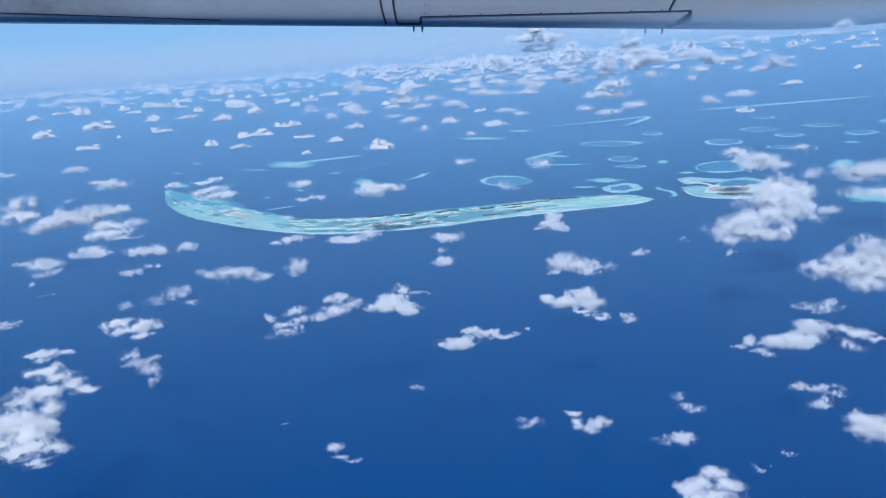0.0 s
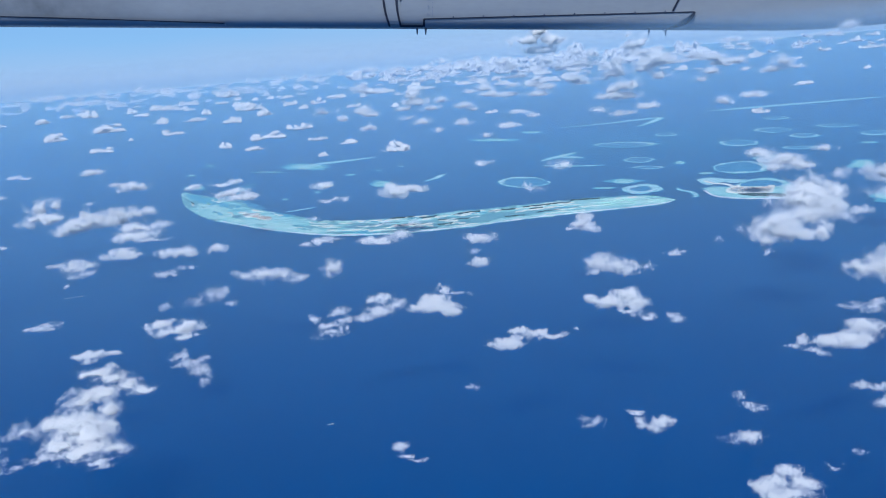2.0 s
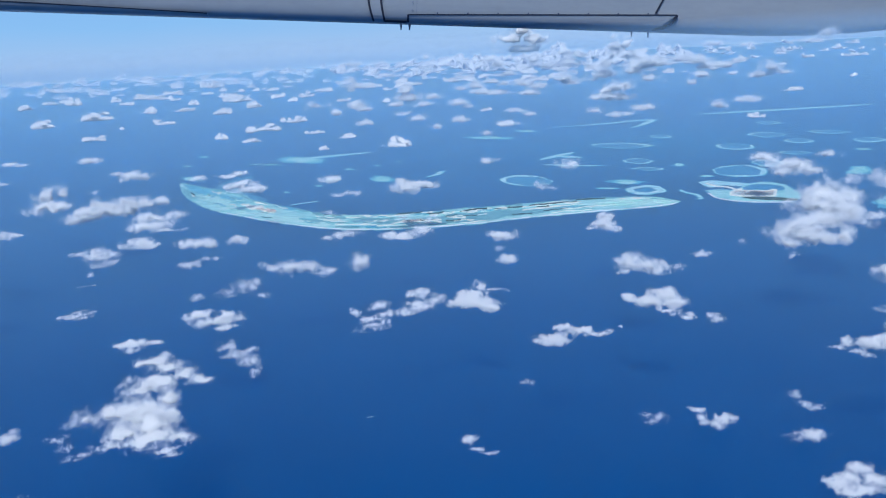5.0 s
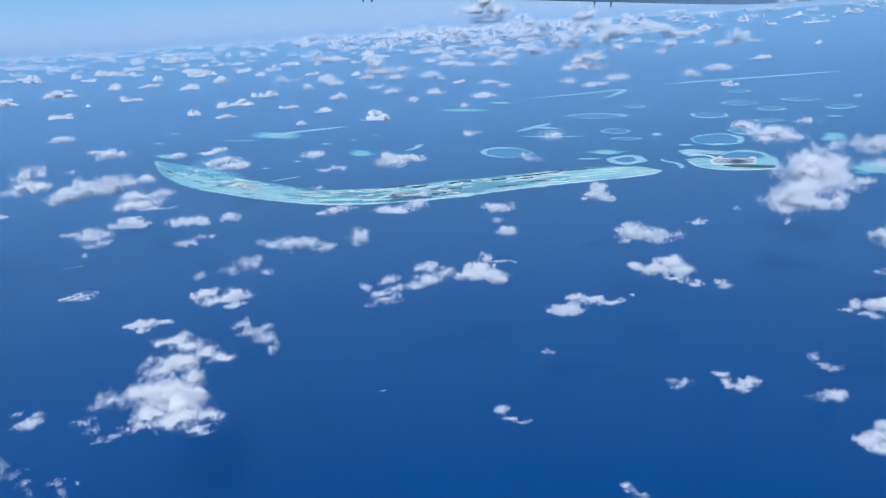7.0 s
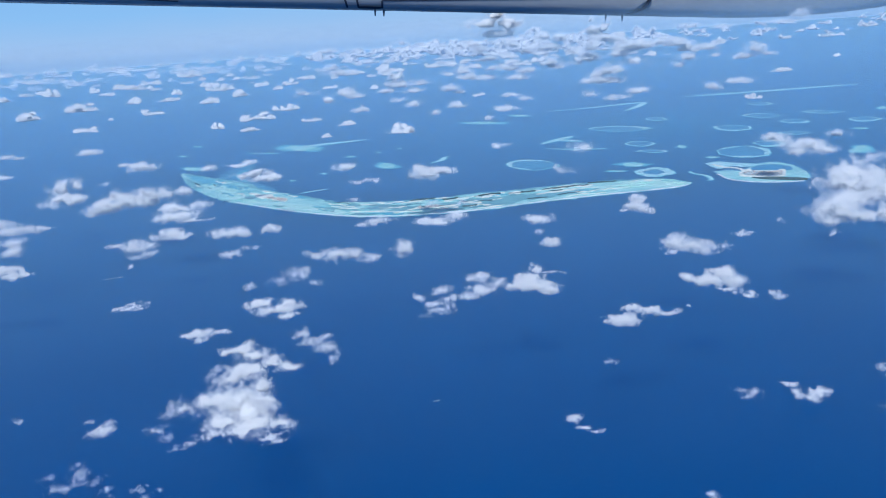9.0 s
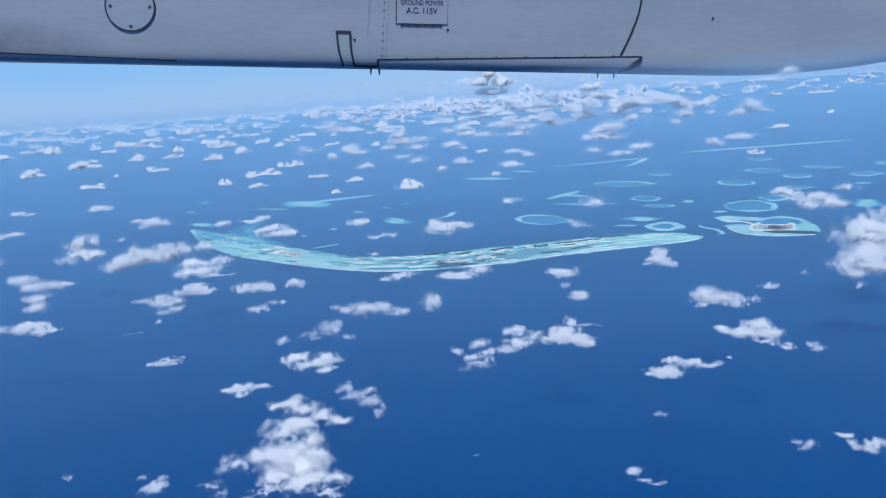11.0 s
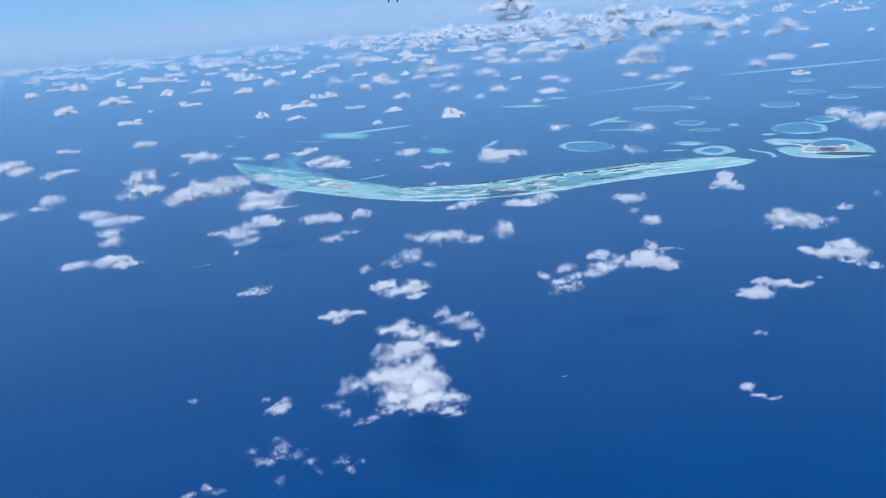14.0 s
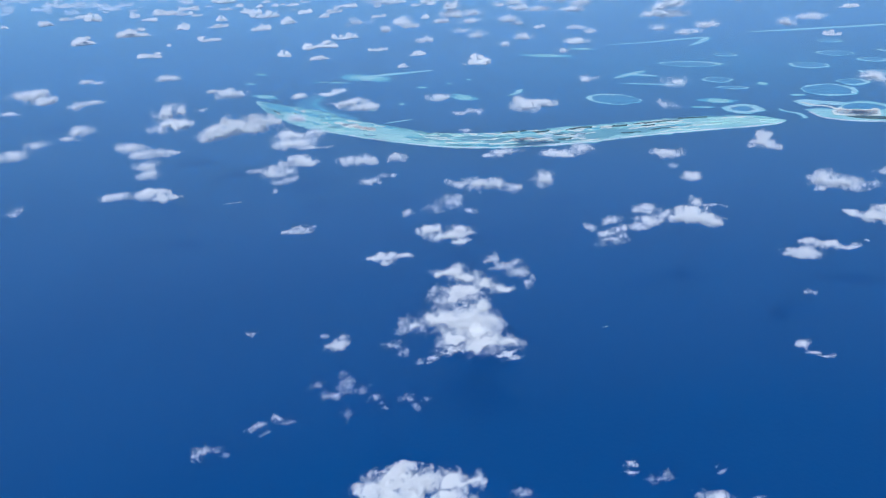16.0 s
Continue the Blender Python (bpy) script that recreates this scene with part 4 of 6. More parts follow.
cloud(-41.2, 63.9, 15.7, 0.70, (0.05, 1.77, 0.58, 2.21, 1.05, 0.29), (-1.8, 1.4, 0.45, 1.6, 0.62, 0.17), (-2.72, 1.06, 0.34, 0.9, 0.41, 0.12),
      (4.4, -0.02, -0.01, 1.38, 0.8, 0.23))
cloud(-46.7, 66.9, 19.3, 0.85, (-0.03, 1.34, 0.44, 1.05, 0.81, 0.21), (0.37, 0.2, 0.07, 0.62, 0.5, 0.46))
cloud(-52.5, 68.9, 22.9, 0.75, (0.5, 0.25, 0.08, 0.98, 0.79, 0.49), (-0.39, 0.41, 0.13, 0.98, 0.74, 0.19), (-0.66, 1.86, 0.6, 0.89, 0.38, 0.09),
      (0.82, 0.85, 0.28, 1.1, 0.5, 0.12))
cloud(-50.7, 57.4, 6.1, 0.95, (-2.34, 2.72, 0.88, 0.94, 0.71, 0.22), (-1.04, 1.6, 0.52, 1.25, 0.77, 0.25), (0.03, 2.53, 0.82, 0.66, 0.52, 1.02),
      (1.26, 1.84, 0.6, 1.12, 0.69, 0.22), (2.29, 0.78, 0.25, 0.69, 0.55, 0.3), (2.77, -0.19, -0.06, 0.41, 0.33, 0.37), (-0.06, 3.8, 1.23, 0.24, 0.19, 0.63))
cloud(-50.6, 55.7, 6.2, 0.95, (0.03, 0.43, 0.14, 0.4, 0.32, 0.69))
cloud(-45.4, 56.5, 1.1, 0.85, (-0.57, 1.24, 0.4, 0.64, 0.51, 0.24), (0.06, 0.31, 0.1, 0.5, 0.4, 0.47), (0.99, 1.02, 0.33, 0.41, 0.33, 0.19))
cloud(-57.3, 54.4, 12.9, 0.90, (0.06, 0.83, 0.27, 0.63, 0.5, 0.3), (-0.61, 0.54, 0.18, 0.54, 0.39, 0.13), (0.6, -0.02, -0.01, 0.62, 0.31, 0.11))
cloud(-55.4, 55.6, 10.8, 0.85, (-0.69, 0.75, 0.24, 0.5, 0.4, 0.35), (0.03, 0.15, 0.05, 0.72, 0.4, 0.14), (0.68, 0.12, 0.04, 0.54, 0.32, 0.11))
cloud(-60.3, 51.3, 16.6, 0.90, (-0.88, 0.59, 0.19, 0.48, 0.38, 0.56), (-0.26, 0.83, 0.27, 0.7, 0.56, 0.32), (0.53, 0.71, 0.23, 0.7, 0.45, 0.16),
      (1.04, 0.04, 0.01, 0.39, 0.31, 0.17))
cloud(-52.2, 68.4, 6.4, 0.80, (0.23, 0.79, 0.26, 0.95, 0.76, 0.54), (-0.42, 0.31, 0.1, 0.73, 0.59, 0.22), (0.45, 1.64, 0.53, 0.48, 0.38, 0.3))
cloud(-60.9, 73.1, 12.4, 0.90, (0.02, 0.26, 0.08, 0.56, 0.45, 0.31))
cloud(-38.6, 44.5, -6.9, 0.90, (0, 0.16, 0.05, 0.77, 0.4, 0.17))
cloud(-45.6, 43.6, 1.5, 0.00, (-1.19, 2.78, 0.9, 1.63, 1.03, 0.41), (-2.71, 1.97, 0.64, 1.62, 1.19, 0.49), (-0.5, 1.74, 0.57, 2.38, 1.59, 0.66),
      (2.12, 1.99, 0.65, 1.81, 1.19, 0.49), (3.6, 1.83, 0.6, 1.04, 0.83, 0.62), (-1.29, 0.63, 0.21, 2.35, 1.25, 0.53),
      (2.37, 0.67, 0.22, 1.78, 1.42, 0.61), label="dense rounded white cumulus with a smooth domed top")
cloud(-31.2, 45.8, -15.1, 0.90, (-0.06, 0.84, 0.27, 0.56, 0.38, 0.15), (0.03, 0.13, 0.04, 0.72, 0.31, 0.13))
cloud(-29.5, 44.5, -17.5, 0.90, (-0.01, 0.31, 0.1, 0.87, 0.7, 0.41))
cloud(-25.2, 45.2, -21.8, 0.90, (-0.01, 0.17, 0.06, 0.49, 0.39, 0.23))
cloud(-25.8, 42.0, -22.5, 0.30, (-0.02, 0.32, 0.1, 1.87, 0.83, 0.35))
cloud(-5.8, 74.1, -13.0, 0.85, (-0.25, 0.47, 0.15, 0.5, 0.4, 0.32), (0.27, 0.21, 0.07, 0.5, 0.4, 0.25))
cloud(-11.7, 60.8, -10.4, 0.55, (-0.75, 1.4, 0.45, 0.71, 0.57, 0.51), (-0.24, 0.45, 0.15, 0.65, 0.45, 0.14), (0.78, 0.1, 0.03, 0.93, 0.36, 0.11))
cloud(7.8, 62.6, -25.9, 0.40, (-1.43, 1.72, 0.56, 0.78, 0.57, 0.15), (-0.96, 0.87, 0.28, 0.57, 0.46, 0.41), (-0.07, 0.29, 0.09, 1.03, 0.82, 0.27),
      (0.81, 1.05, 0.34, 0.93, 0.75, 0.53), (1.47, 1.18, 0.38, 0.62, 0.5, 0.46), label="small hooked white cloud shred")
cloud(3.1, 63.9, -22.0, 0.85, (-0.66, 1, 0.32, 0.56, 0.45, 0.2), (-0.06, 0.22, 0.07, 0.71, 0.57, 0.22), (0.58, 0.8, 0.26, 0.72, 0.57, 0.37))
cloud(-5.4, 48.3, -19.8, 0.85, (-0.55, 0.92, 0.3, 0.37, 0.29, 0.28), (-0.11, 0.49, 0.16, 0.65, 0.41, 0.15), (0.43, 0.21, 0.07, 0.65, 0.47, 0.17))
cloud(16.8, 65.0, -31.2, 0.85, (-1.12, 1.32, 0.43, 0.5, 0.4, 0.39), (-0.33, 0.47, 0.15, 0.78, 0.62, 0.16), (0.77, 0.27, 0.09, 1, 0.5, 0.13))
cloud(14.5, 59.4, -32.0, 0.30, (-0.01, 0.39, 0.13, 0.93, 0.75, 0.53))
cloud(13.7, 50.8, -18.1, 0.40, (0.67, 2.46, 0.8, 1.01, 0.81, 0.45), (-0.44, 1.61, 0.52, 1.33, 0.82, 0.27), (-1.17, 0.96, 0.31, 1.32, 1.06, 0.41),
      (1.37, 1.29, 0.42, 1.24, 0.96, 0.32), (-0.08, 0.3, 0.1, 2.21, 0.86, 0.3))
cloud(14.2, 59.3, -16.1, 0.80, (-0.39, 0.23, 0.08, 1.37, 0.72, 0.21), (0.66, 0.41, 0.13, 0.83, 0.66, 0.33))
cloud(16.4, 64.4, -16.6, 0.85, (-0.73, 1.74, 0.56, 0.45, 0.36, 0.35), (-0.1, 0.63, 0.21, 0.59, 0.47, 0.38), (0.56, 0.21, 0.07, 0.69, 0.52, 0.14))
cloud(18.5, 54.1, -21.5, 0.90, (-0, 0.14, 0.05, 0.87, 0.41, 0.13))
cloud(21.3, 55.8, -23.4, 0.90, (-0, 0.15, 0.05, 0.54, 0.43, 0.13))
cloud(26.8, 63.1, -25.2, 0.60, (-1.77, 2.31, 0.75, 0.83, 0.66, 0.61), (-0.67, 1.97, 0.64, 1.39, 0.81, 0.21), (0.39, 2.24, 0.73, 1.55, 1.17, 0.29),
      (1.45, 1.84, 0.6, 0.62, 0.49, 0.19), (0.2, 0.35, 0.11, 1.01, 0.81, 0.36), (0.82, 0.96, 0.31, 0.61, 0.49, 0.39))
cloud(28.6, 57.3, -28.7, 0.20, (-0.98, 1.59, 0.52, 1.46, 1.17, 0.61), (-0.01, 0.87, 0.28, 1.79, 1.43, 0.91), (-1.32, 0.51, 0.16, 1.06, 0.85, 0.44),
      (1.3, 1.11, 0.36, 2.04, 1.63, 1.24))
cloud(33.5, 76.7, -25.4, 0.30, (-0.95, 2.66, 0.87, 1.84, 1.47, 0.84), (-2.43, 0.75, 0.24, 2.23, 1.79, 0.65), (-4.21, 0.13, 0.04, 1.44, 1.15, 0.65),
      (1.09, 2.85, 0.93, 1.85, 1.48, 0.32), (2.83, 2.14, 0.69, 1.84, 1.47, 0.31), (4.28, 1.42, 0.46, 1.34, 0.96, 0.2), label="long tapering white cumulus bank")
cloud(35.4, 75.3, -27.0, 0.55, (-0.01, 0.6, 0.19, 1.32, 1.06, 0.74))
cloud(26.2, 75.4, -21.1, 0.40, (-0.44, 2.16, 0.7, 0.82, 0.66, 0.71), (-1.3, 1.43, 0.46, 1.05, 0.84, 0.22), (0.59, 0.97, 0.31, 1.27, 0.58, 0.13),
      (1.33, 0.36, 0.12, 0.69, 0.55, 0.31))
cloud(37.6, 87.1, -24.9, 0.75, (-2.25, 0.33, 0.11, 1.07, 0.86, 0.5), (0.3, 0.52, 0.17, 2.15, 1.72, 0.35), (1.42, 1.32, 0.43, 1.22, 0.98, 0.48))
cloud(46.6, 94.0, -27.8, 0.05, (-0.08, 6.29, 2.04, 2.85, 2.28, 1.91), (-2.18, 4.06, 1.32, 3.57, 2.85, 1.64), (-4.66, 3.53, 1.15, 2.57, 2.06, 1.04),
      (1.47, 3.96, 1.29, 3.56, 2.85, 2.23), (-0.28, 0.91, 0.3, 2.37, 1.89, 1.03), (3.85, 4.72, 1.53, 3.58, 2.87, 2.41), label="large bright heaped cumulus")
cloud(70.0, 183.6, -21.6, 0.15, (-0.65, 5.25, 1.7, 4.63, 3.71, 1.71), (2.86, 2.57, 0.84, 3.23, 2.58, 1.31), (-2.98, 1.34, 0.44, 2.14, 1.71, 1.05))
cloud(52.8, 132.1, -22.8, 0.05, (-0.99, 10.44, 3.39, 4.88, 3.91, 2.55), (-3.18, 7.6, 2.47, 4.29, 3.43, 2.63), (1.24, 6.55, 2.13, 4.26, 3.41, 2.93),
      (2.92, 2.88, 0.94, 3.18, 2.54, 2.06), (-1.33, 2.04, 0.66, 4.64, 3.71, 1.98),
      (3.87, 9.32, 3.03, 2.27, 1.82, 1.65), label="large heaped white cumulus beside the island reef")
cloud(40.1, 113.1, -20.8, 0.10, (-1.59, 6.72, 2.18, 3.83, 3.06, 1.84), (-0.44, 9.86, 3.21, 2.4, 1.92, 0.92), (1.85, 5.16, 1.68, 2.75, 2.2, 0.94),
      (4.49, 5.89, 1.91, 1.9, 1.52, 1.29), (-2.7, 3.69, 1.2, 1.87, 1.5, 0.8), (-2.12, 0.77, 0.25, 0.75, 0.6, 0.85))
cloud(62.0, 135.3, -25.6, 0.50, (-0.01, 0.89, 0.29, 2.05, 1.64, 0.88))
cloud(74.6, 209.9, -20.3, 0.50, (0, 1.71, 0.56, 3.33, 2.66, 1.49))
cloud(89.6, 208.5, -23.9, 0.20, (-0.01, 1.53, 0.5, 3.08, 2.47, 1.36))
cloud(81.7, 161.4, -27.6, 0.25, (0.86, 3.42, 1.11, 5.88, 4.7, 2.02), (-1.59, 1.15, 0.37, 3.34, 2.67, 1.04))
cloud(72.9, 146.8, -27.3, 0.70, (3.17, 1.55, 0.5, 6.42, 5.14, 1.32), (-8.2, 8.05, 2.62, 2.8, 2.24, 1.37))
cloud(26.0, 117.8, -13.8, 0.85, (0.01, 0.4, 0.13, 1.5, 1.2, 0.31))
cloud(34.1, 123.0, -16.7, 0.90, (0.01, 0.77, 0.25, 0.79, 0.64, 0.8))
cloud(16.4, 139.8, -15.7, 0.20, (0.24, 3.63, 1.18, 1.83, 1.46, 1.31), (-0.09, 1.76, 0.57, 2.41, 1.93, 1.05), (1.61, 0.67, 0.22, 1.99, 1.6, 0.74),
      (-2.69, 0.68, 0.22, 1.2, 0.96, 0.23))
cloud(15.3, 110.0, -19.1, 0.12, (-0.53, 3.99, 1.3, 1.99, 1.59, 1.04), (0.61, 2.23, 0.73, 3.28, 2.62, 0.87), (2.49, 1.74, 0.56, 2.45, 1.96, 0.68),
      (-2.47, 2.64, 0.86, 1.48, 1.18, 1.15), (-2.84, 0.56, 0.18, 1.13, 0.91, 0.44))
cloud(26.4, 118.5, -22.5, 0.70, (0, 0.5, 0.16, 1.77, 1.42, 0.43))
cloud(12.1, 91.5, -20.9, 0.30, (0.59, 4.2, 1.37, 2.14, 1.71, 0.83), (-1.37, 2.73, 0.89, 2.39, 1.92, 0.76), (1.86, 2.71, 0.88, 1.9, 1.52, 0.76),
      (-3.67, 3.32, 1.08, 1.84, 1.47, 0.5), (0.87, 1.06, 0.34, 2.08, 1.2, 0.23), (3.36, 0.3, 0.1, 0.97, 0.77, 0.27))
cloud(17.4, 88.5, -24.4, 0.60, (0.29, 0.41, 0.13, 1.24, 0.99, 0.4), (-0.44, 1.03, 0.33, 0.83, 0.66, 0.38))
cloud(0.9, 84.6, -15.7, 0.45, (-2.46, 0.66, 0.21, 2.14, 1.71, 0.43), (-1.54, 2.6, 0.84, 1.28, 1.02, 0.42), (0.59, 2.02, 0.66, 2.16, 1.52, 0.32),
      (2.4, 1.76, 0.57, 1.52, 1.01, 0.21), (4.57, 3.07, 1, 0.58, 0.46, 0.13))
cloud(-8.6, 98.9, -8.2, 0.12, (-0.79, 2.61, 0.85, 2.29, 1.83, 0.98), (0.22, 1.3, 0.42, 2.41, 1.93, 0.77), (-2.24, 1.57, 0.51, 1.7, 1.36, 0.53),
      (1.58, 0.34, 0.11, 1.27, 1.01, 0.5), (0.02, 4.97, 1.61, 1.02, 0.82, 0.64), (2.14, 4.1, 1.33, 1.96, 0.9, 0.16), label="white cumulus knot with a bright crown")
cloud(-18.6, 92.7, -2.7, 0.55, (2.69, 7.01, 2.28, 1.95, 1.56, 0.57), (4.68, 5.86, 1.91, 1.79, 1.44, 0.49), (2.85, 4.65, 1.51, 2.19, 1.75, 0.48),
      (1.41, 3.51, 1.14, 1.83, 1.46, 0.54), (-1.93, 4.82, 1.57, 1.37, 1.09, 0.71), (-0.64, 3.27, 1.06, 1.48, 1.19, 0.52), (-2.7, 2.49, 0.81, 1.81, 1.45, 0.44),
      (-4.69, 3.89, 1.27, 0.95, 0.76, 0.6), (-2.42, 0.83, 0.27, 1.85, 1.44, 0.29), (-0.41, 1.38, 0.45, 1.06, 0.85, 0.56), label="long torn white cloud tail")
cloud(-1.4, 138.2, -8.8, 0.20, (0.54, 1.08, 0.35, 2.51, 2.01, 0.77), (-0.9, 0.91, 0.3, 1.35, 1.08, 0.75))
cloud(-2.5, 130.3, -8.9, 0.70, (0.02, 0.55, 0.18, 1.46, 1.16, 0.49))
cloud(-2.0, 121.5, -9.8, 0.30, (-0.21, 1.14, 0.37, 1.72, 1.37, 0.62), (0.36, 0.46, 0.15, 1.19, 0.96, 0.47))
cloud(-28.4, 145.9, 2.1, 0.40, (-0.25, 1.26, 0.41, 2.82, 2.25, 0.67), (1.78, 1.6, 0.52, 2.22, 1.77, 0.85), (-2.25, 1.1, 0.36, 1.21, 0.96, 0.58))
cloud(-17.0, 143.3, -2.4, 0.40, (-0.42, 0.79, 0.26, 3.16, 2.52, 0.46), (2.63, 2.14, 0.7, 2.69, 2.15, 0.91), (-2.88, 1.23, 0.4, 1.78, 1.42, 0.64))
cloud(-14.9, 158.4, -2.9, 0.65, (2.75, 0.75, 0.24, 1.95, 1.56, 0.95), (-2.67, 1.3, 0.42, 1.96, 1.57, 0.72))
cloud(-33.2, 171.7, 3.4, 0.70, (0.05, 0.76, 0.25, 1.64, 1.31, 0.68))
cloud(-58.4, 211.1, 9.5, 0.10, (0.23, 3.57, 1.16, 3.52, 2.82, 1.27), (2.1, 0.6, 0.2, 3.91, 3.13, 0.92), (-3.23, 3.88, 1.26, 2.35, 1.88, 1))
cloud(-65.9, 239.7, 10.1, 0.40, (2.38, 2.63, 0.86, 2.32, 1.85, 0.97), (-1.31, 1.14, 0.37, 3.62, 2.9, 0.55))
cloud(-74.2, 235.1, 12.2, 0.30, (0.09, 1.31, 0.42, 2.6, 2.08, 1.12))
cloud(-36.0, 218.8, 3.4, 0.20, (0.09, 1.55, 0.5, 3.27, 2.62, 1.3))
cloud(-15.8, 196.2, -2.1, 0.10, (-2.26, 4.98, 1.62, 2.17, 1.74, 1.07), (-0.36, 1.76, 0.57, 4.28, 3.43, 1.39), (2.36, 2.63, 0.86, 3.23, 2.58, 1.16))
cloud(-30.5, 192.8, 2.2, 0.75, (-1.47, 1.22, 0.4, 2.63, 2.1, 0.72), (1.79, 1.32, 0.43, 2.36, 1.89, 0.74))
cloud(-128.0, 301.9, 19.1, 0.40, (0.14, 1.76, 0.57, 4.74, 3.79, 1.47))
cloud(-98.6, 223.1, 18.7, 0.60, (0.07, 0.87, 0.28, 1.91, 1.53, 0.78))
cloud(25.3, 219.8, -12.4, 0.65, (0.05, 2.14, 0.69, 3.98, 3.18, 1.8))
cloud(14.7, 187.5, -11.4, 0.70, (0.03, 1.31, 0.43, 3.13, 2.5, 1.12))
cloud(6.4, 238.0, -7.0, 0.35, (0.05, 1.55, 0.5, 2.92, 2.34, 1.28))
cloud(72.7, 209.4, -24.5, 0.35, (-0.01, 1.73, 0.56, 3.75, 3, 1.52))
cloud(-84.4, 129.3, 16.9, 0.20, (-1.12, 2.09, 0.68, 2.87, 2.29, 0.83), (0.05, 0.62, 0.2, 2.55, 2.04, 0.48), (2.2, 0.42, 0.14, 1.7, 1.36, 0.22))
cloud(-92.7, 130.8, 19.9, 0.60, (0.72, 1.02, 0.33, 2.73, 2.18, 0.63), (-1.03, 0.65, 0.21, 1.56, 1.25, 0.28))
cloud(-91.1, 146.5, 17.4, 0.35, (-2.56, 10.87, 3.53, 3.39, 2.71, 1.29), (-0.25, 8.19, 2.66, 2.45, 1.96, 0.95), (2.69, 7.48, 2.43, 2.22, 1.77, 1.08),
      (5.26, 7.91, 2.57, 2.22, 1.78, 0.31), (-0.08, 4.05, 1.32, 2.94, 2.35, 1.01), (0.16, 1.03, 0.33, 2.56, 2.05, 1.01), label="broken white cumulus cluster with torn edges")
cloud(-119.1, 189.6, 21.3, 0.40, (1.28, 3.79, 1.23, 3.39, 2.71, 1.37), (-1.32, 1.23, 0.4, 2.24, 1.79, 0.8))
cloud(-125.5, 184.5, 23.5, 0.80, (0.1, 1.11, 0.36, 3.73, 2.98, 1.02))
cloud(-126.0, 171.5, 25.1, 0.45, (0.13, 1.41, 0.46, 3.92, 3.14, 1.36))
cloud(-105.8, 125.4, 25.6, 0.80, (0.08, 0.78, 0.25, 1.56, 1.25, 0.85))
cloud(-157.9, 260.8, 23.3, 0.15, (-0.13, 4.93, 1.6, 5.86, 4.69, 2.1), (3.48, 0.82, 0.26, 4.24, 3.39, 1.5), (-3.18, 6.51, 2.12, 3.14, 2.51, 1.36))
cloud(-134.5, 240.8, 20.3, 0.35, (-2.46, 2.16, 0.7, 3.16, 2.53, 1.38), (2.47, 3.83, 1.25, 3.88, 3.11, 1))
cloud(-154.7, 235.4, 24.9, 0.60, (0.08, 0.93, 0.3, 3.53, 2.82, 0.82))
cloud(-156.0, 305.3, 19.9, 0.40, (-1.66, 1.93, 0.63, 3.96, 3.17, 1.29), (2.36, 0.52, 0.17, 3.07, 2.46, 0.85))

# the heaped banks and towers towards the horizon
cloud(97, 469, -15.6, 0.10, (-2.5, -1.3, 5.9, 5.5, 4.4, 3.6), (-4.2, -1.6, 2.2, 9.8, 7.8, 2.9), (5.3, -1.7, 7.0, 7.2, 5.7, 4.9),
      (2.0, 0.8, 1.9, 10.4, 8.3, 2.9), label="distant white cumulus above the sea", group="distant cumulus clouds")
cloud(145, 708, -14.3, 0.15, (5.0, -2.1, 14.7, 8.8, 7.0, 6.3), (2.4, 2.8, 6.9, 11.7, 9.4, 6.3),
      (-7.2, 2.1, 2.8, 8.8, 7.0, 3.4), label="distant white cumulus above the sea", group="distant cumulus clouds")
cloud(377, 1529, -15.1, 0.05, (-25.1, 0.0, 41.2, 12.7, 10.1, 13.7), (-20.6, 0.0, 25.7, 19.0, 15.2, 13.7), (-0.4, -1.4, 29.4, 16.9, 13.5, 13.7),
      (-6.1, -4.6, 9.6, 28.5, 22.8, 13.7), (23.9, -3.7, 7.6, 23.2, 18.6, 13.7),
      (32.1, -3.0, 15.1, 12.7, 10.1, 9.5), label="billowing white cumulus tower near the horizon", group="distant cumulus clouds")
cloud(163, 638, -17.2, 0.20, (-2.3, 2.3, 14.4, 14.3, 11.4, 6.7), (6.1, -1.1, 16.0, 14.3, 11.4, 5.8), (-8.7, 0.7, 10.6, 8.9, 7.1, 5.8),
      (3.7, -2.6, 4.3, 10.7, 8.6, 6.7), label="distant white cumulus above the sea", group="distant cumulus clouds")
cloud(292, 907, -19.8, 0.30, (-17.1, 4.2, 10.9, 17.4, 13.9, 5.8), (3.5, -4.6, 8.4, 19.3, 15.4, 6.4),
      (15.1, -1.2, 2.9, 15.4, 12.3, 5.8), label="distant white cumulus above the sea", group="distant cumulus clouds")
cloud(178, 565, -20.6, 0.20, (2.7, 1.2, 7.2, 7.3, 5.8, 5.2), (-2.9, 1.5, 2.6, 6.4, 5.2, 3.6), label="distant white cumulus above the sea", group="distant cumulus clouds")
cloud(251, 711, -21.9, 0.30, (0.5, 0.7, 7.8, 9.2, 7.4, 5.1), (-6.4, 1.0, 8.3, 6.1, 4.9, 4.6),
      (5.0, -1.1, 1.4, 7.2, 5.7, 2.6), label="distant white cumulus above the sea", group="distant cumulus clouds")
cloud(247, 612, -24.6, 0.25, (-0.0, 0.0, 7.6, 9.0, 7.2, 5.8), (-6.7, 1.7, 3.0, 10.8, 8.6, 4.0),
      (8.9, 1.9, 4.2, 8.1, 6.5, 2.7), label="distant white cumulus above the sea", group="distant cumulus clouds")
cloud(121, 372, -22.6, 0.15, (0.0, -1.2, 2.0, 4.9, 3.9, 3.0), label="distant white cumulus above the sea", group="distant cumulus clouds")
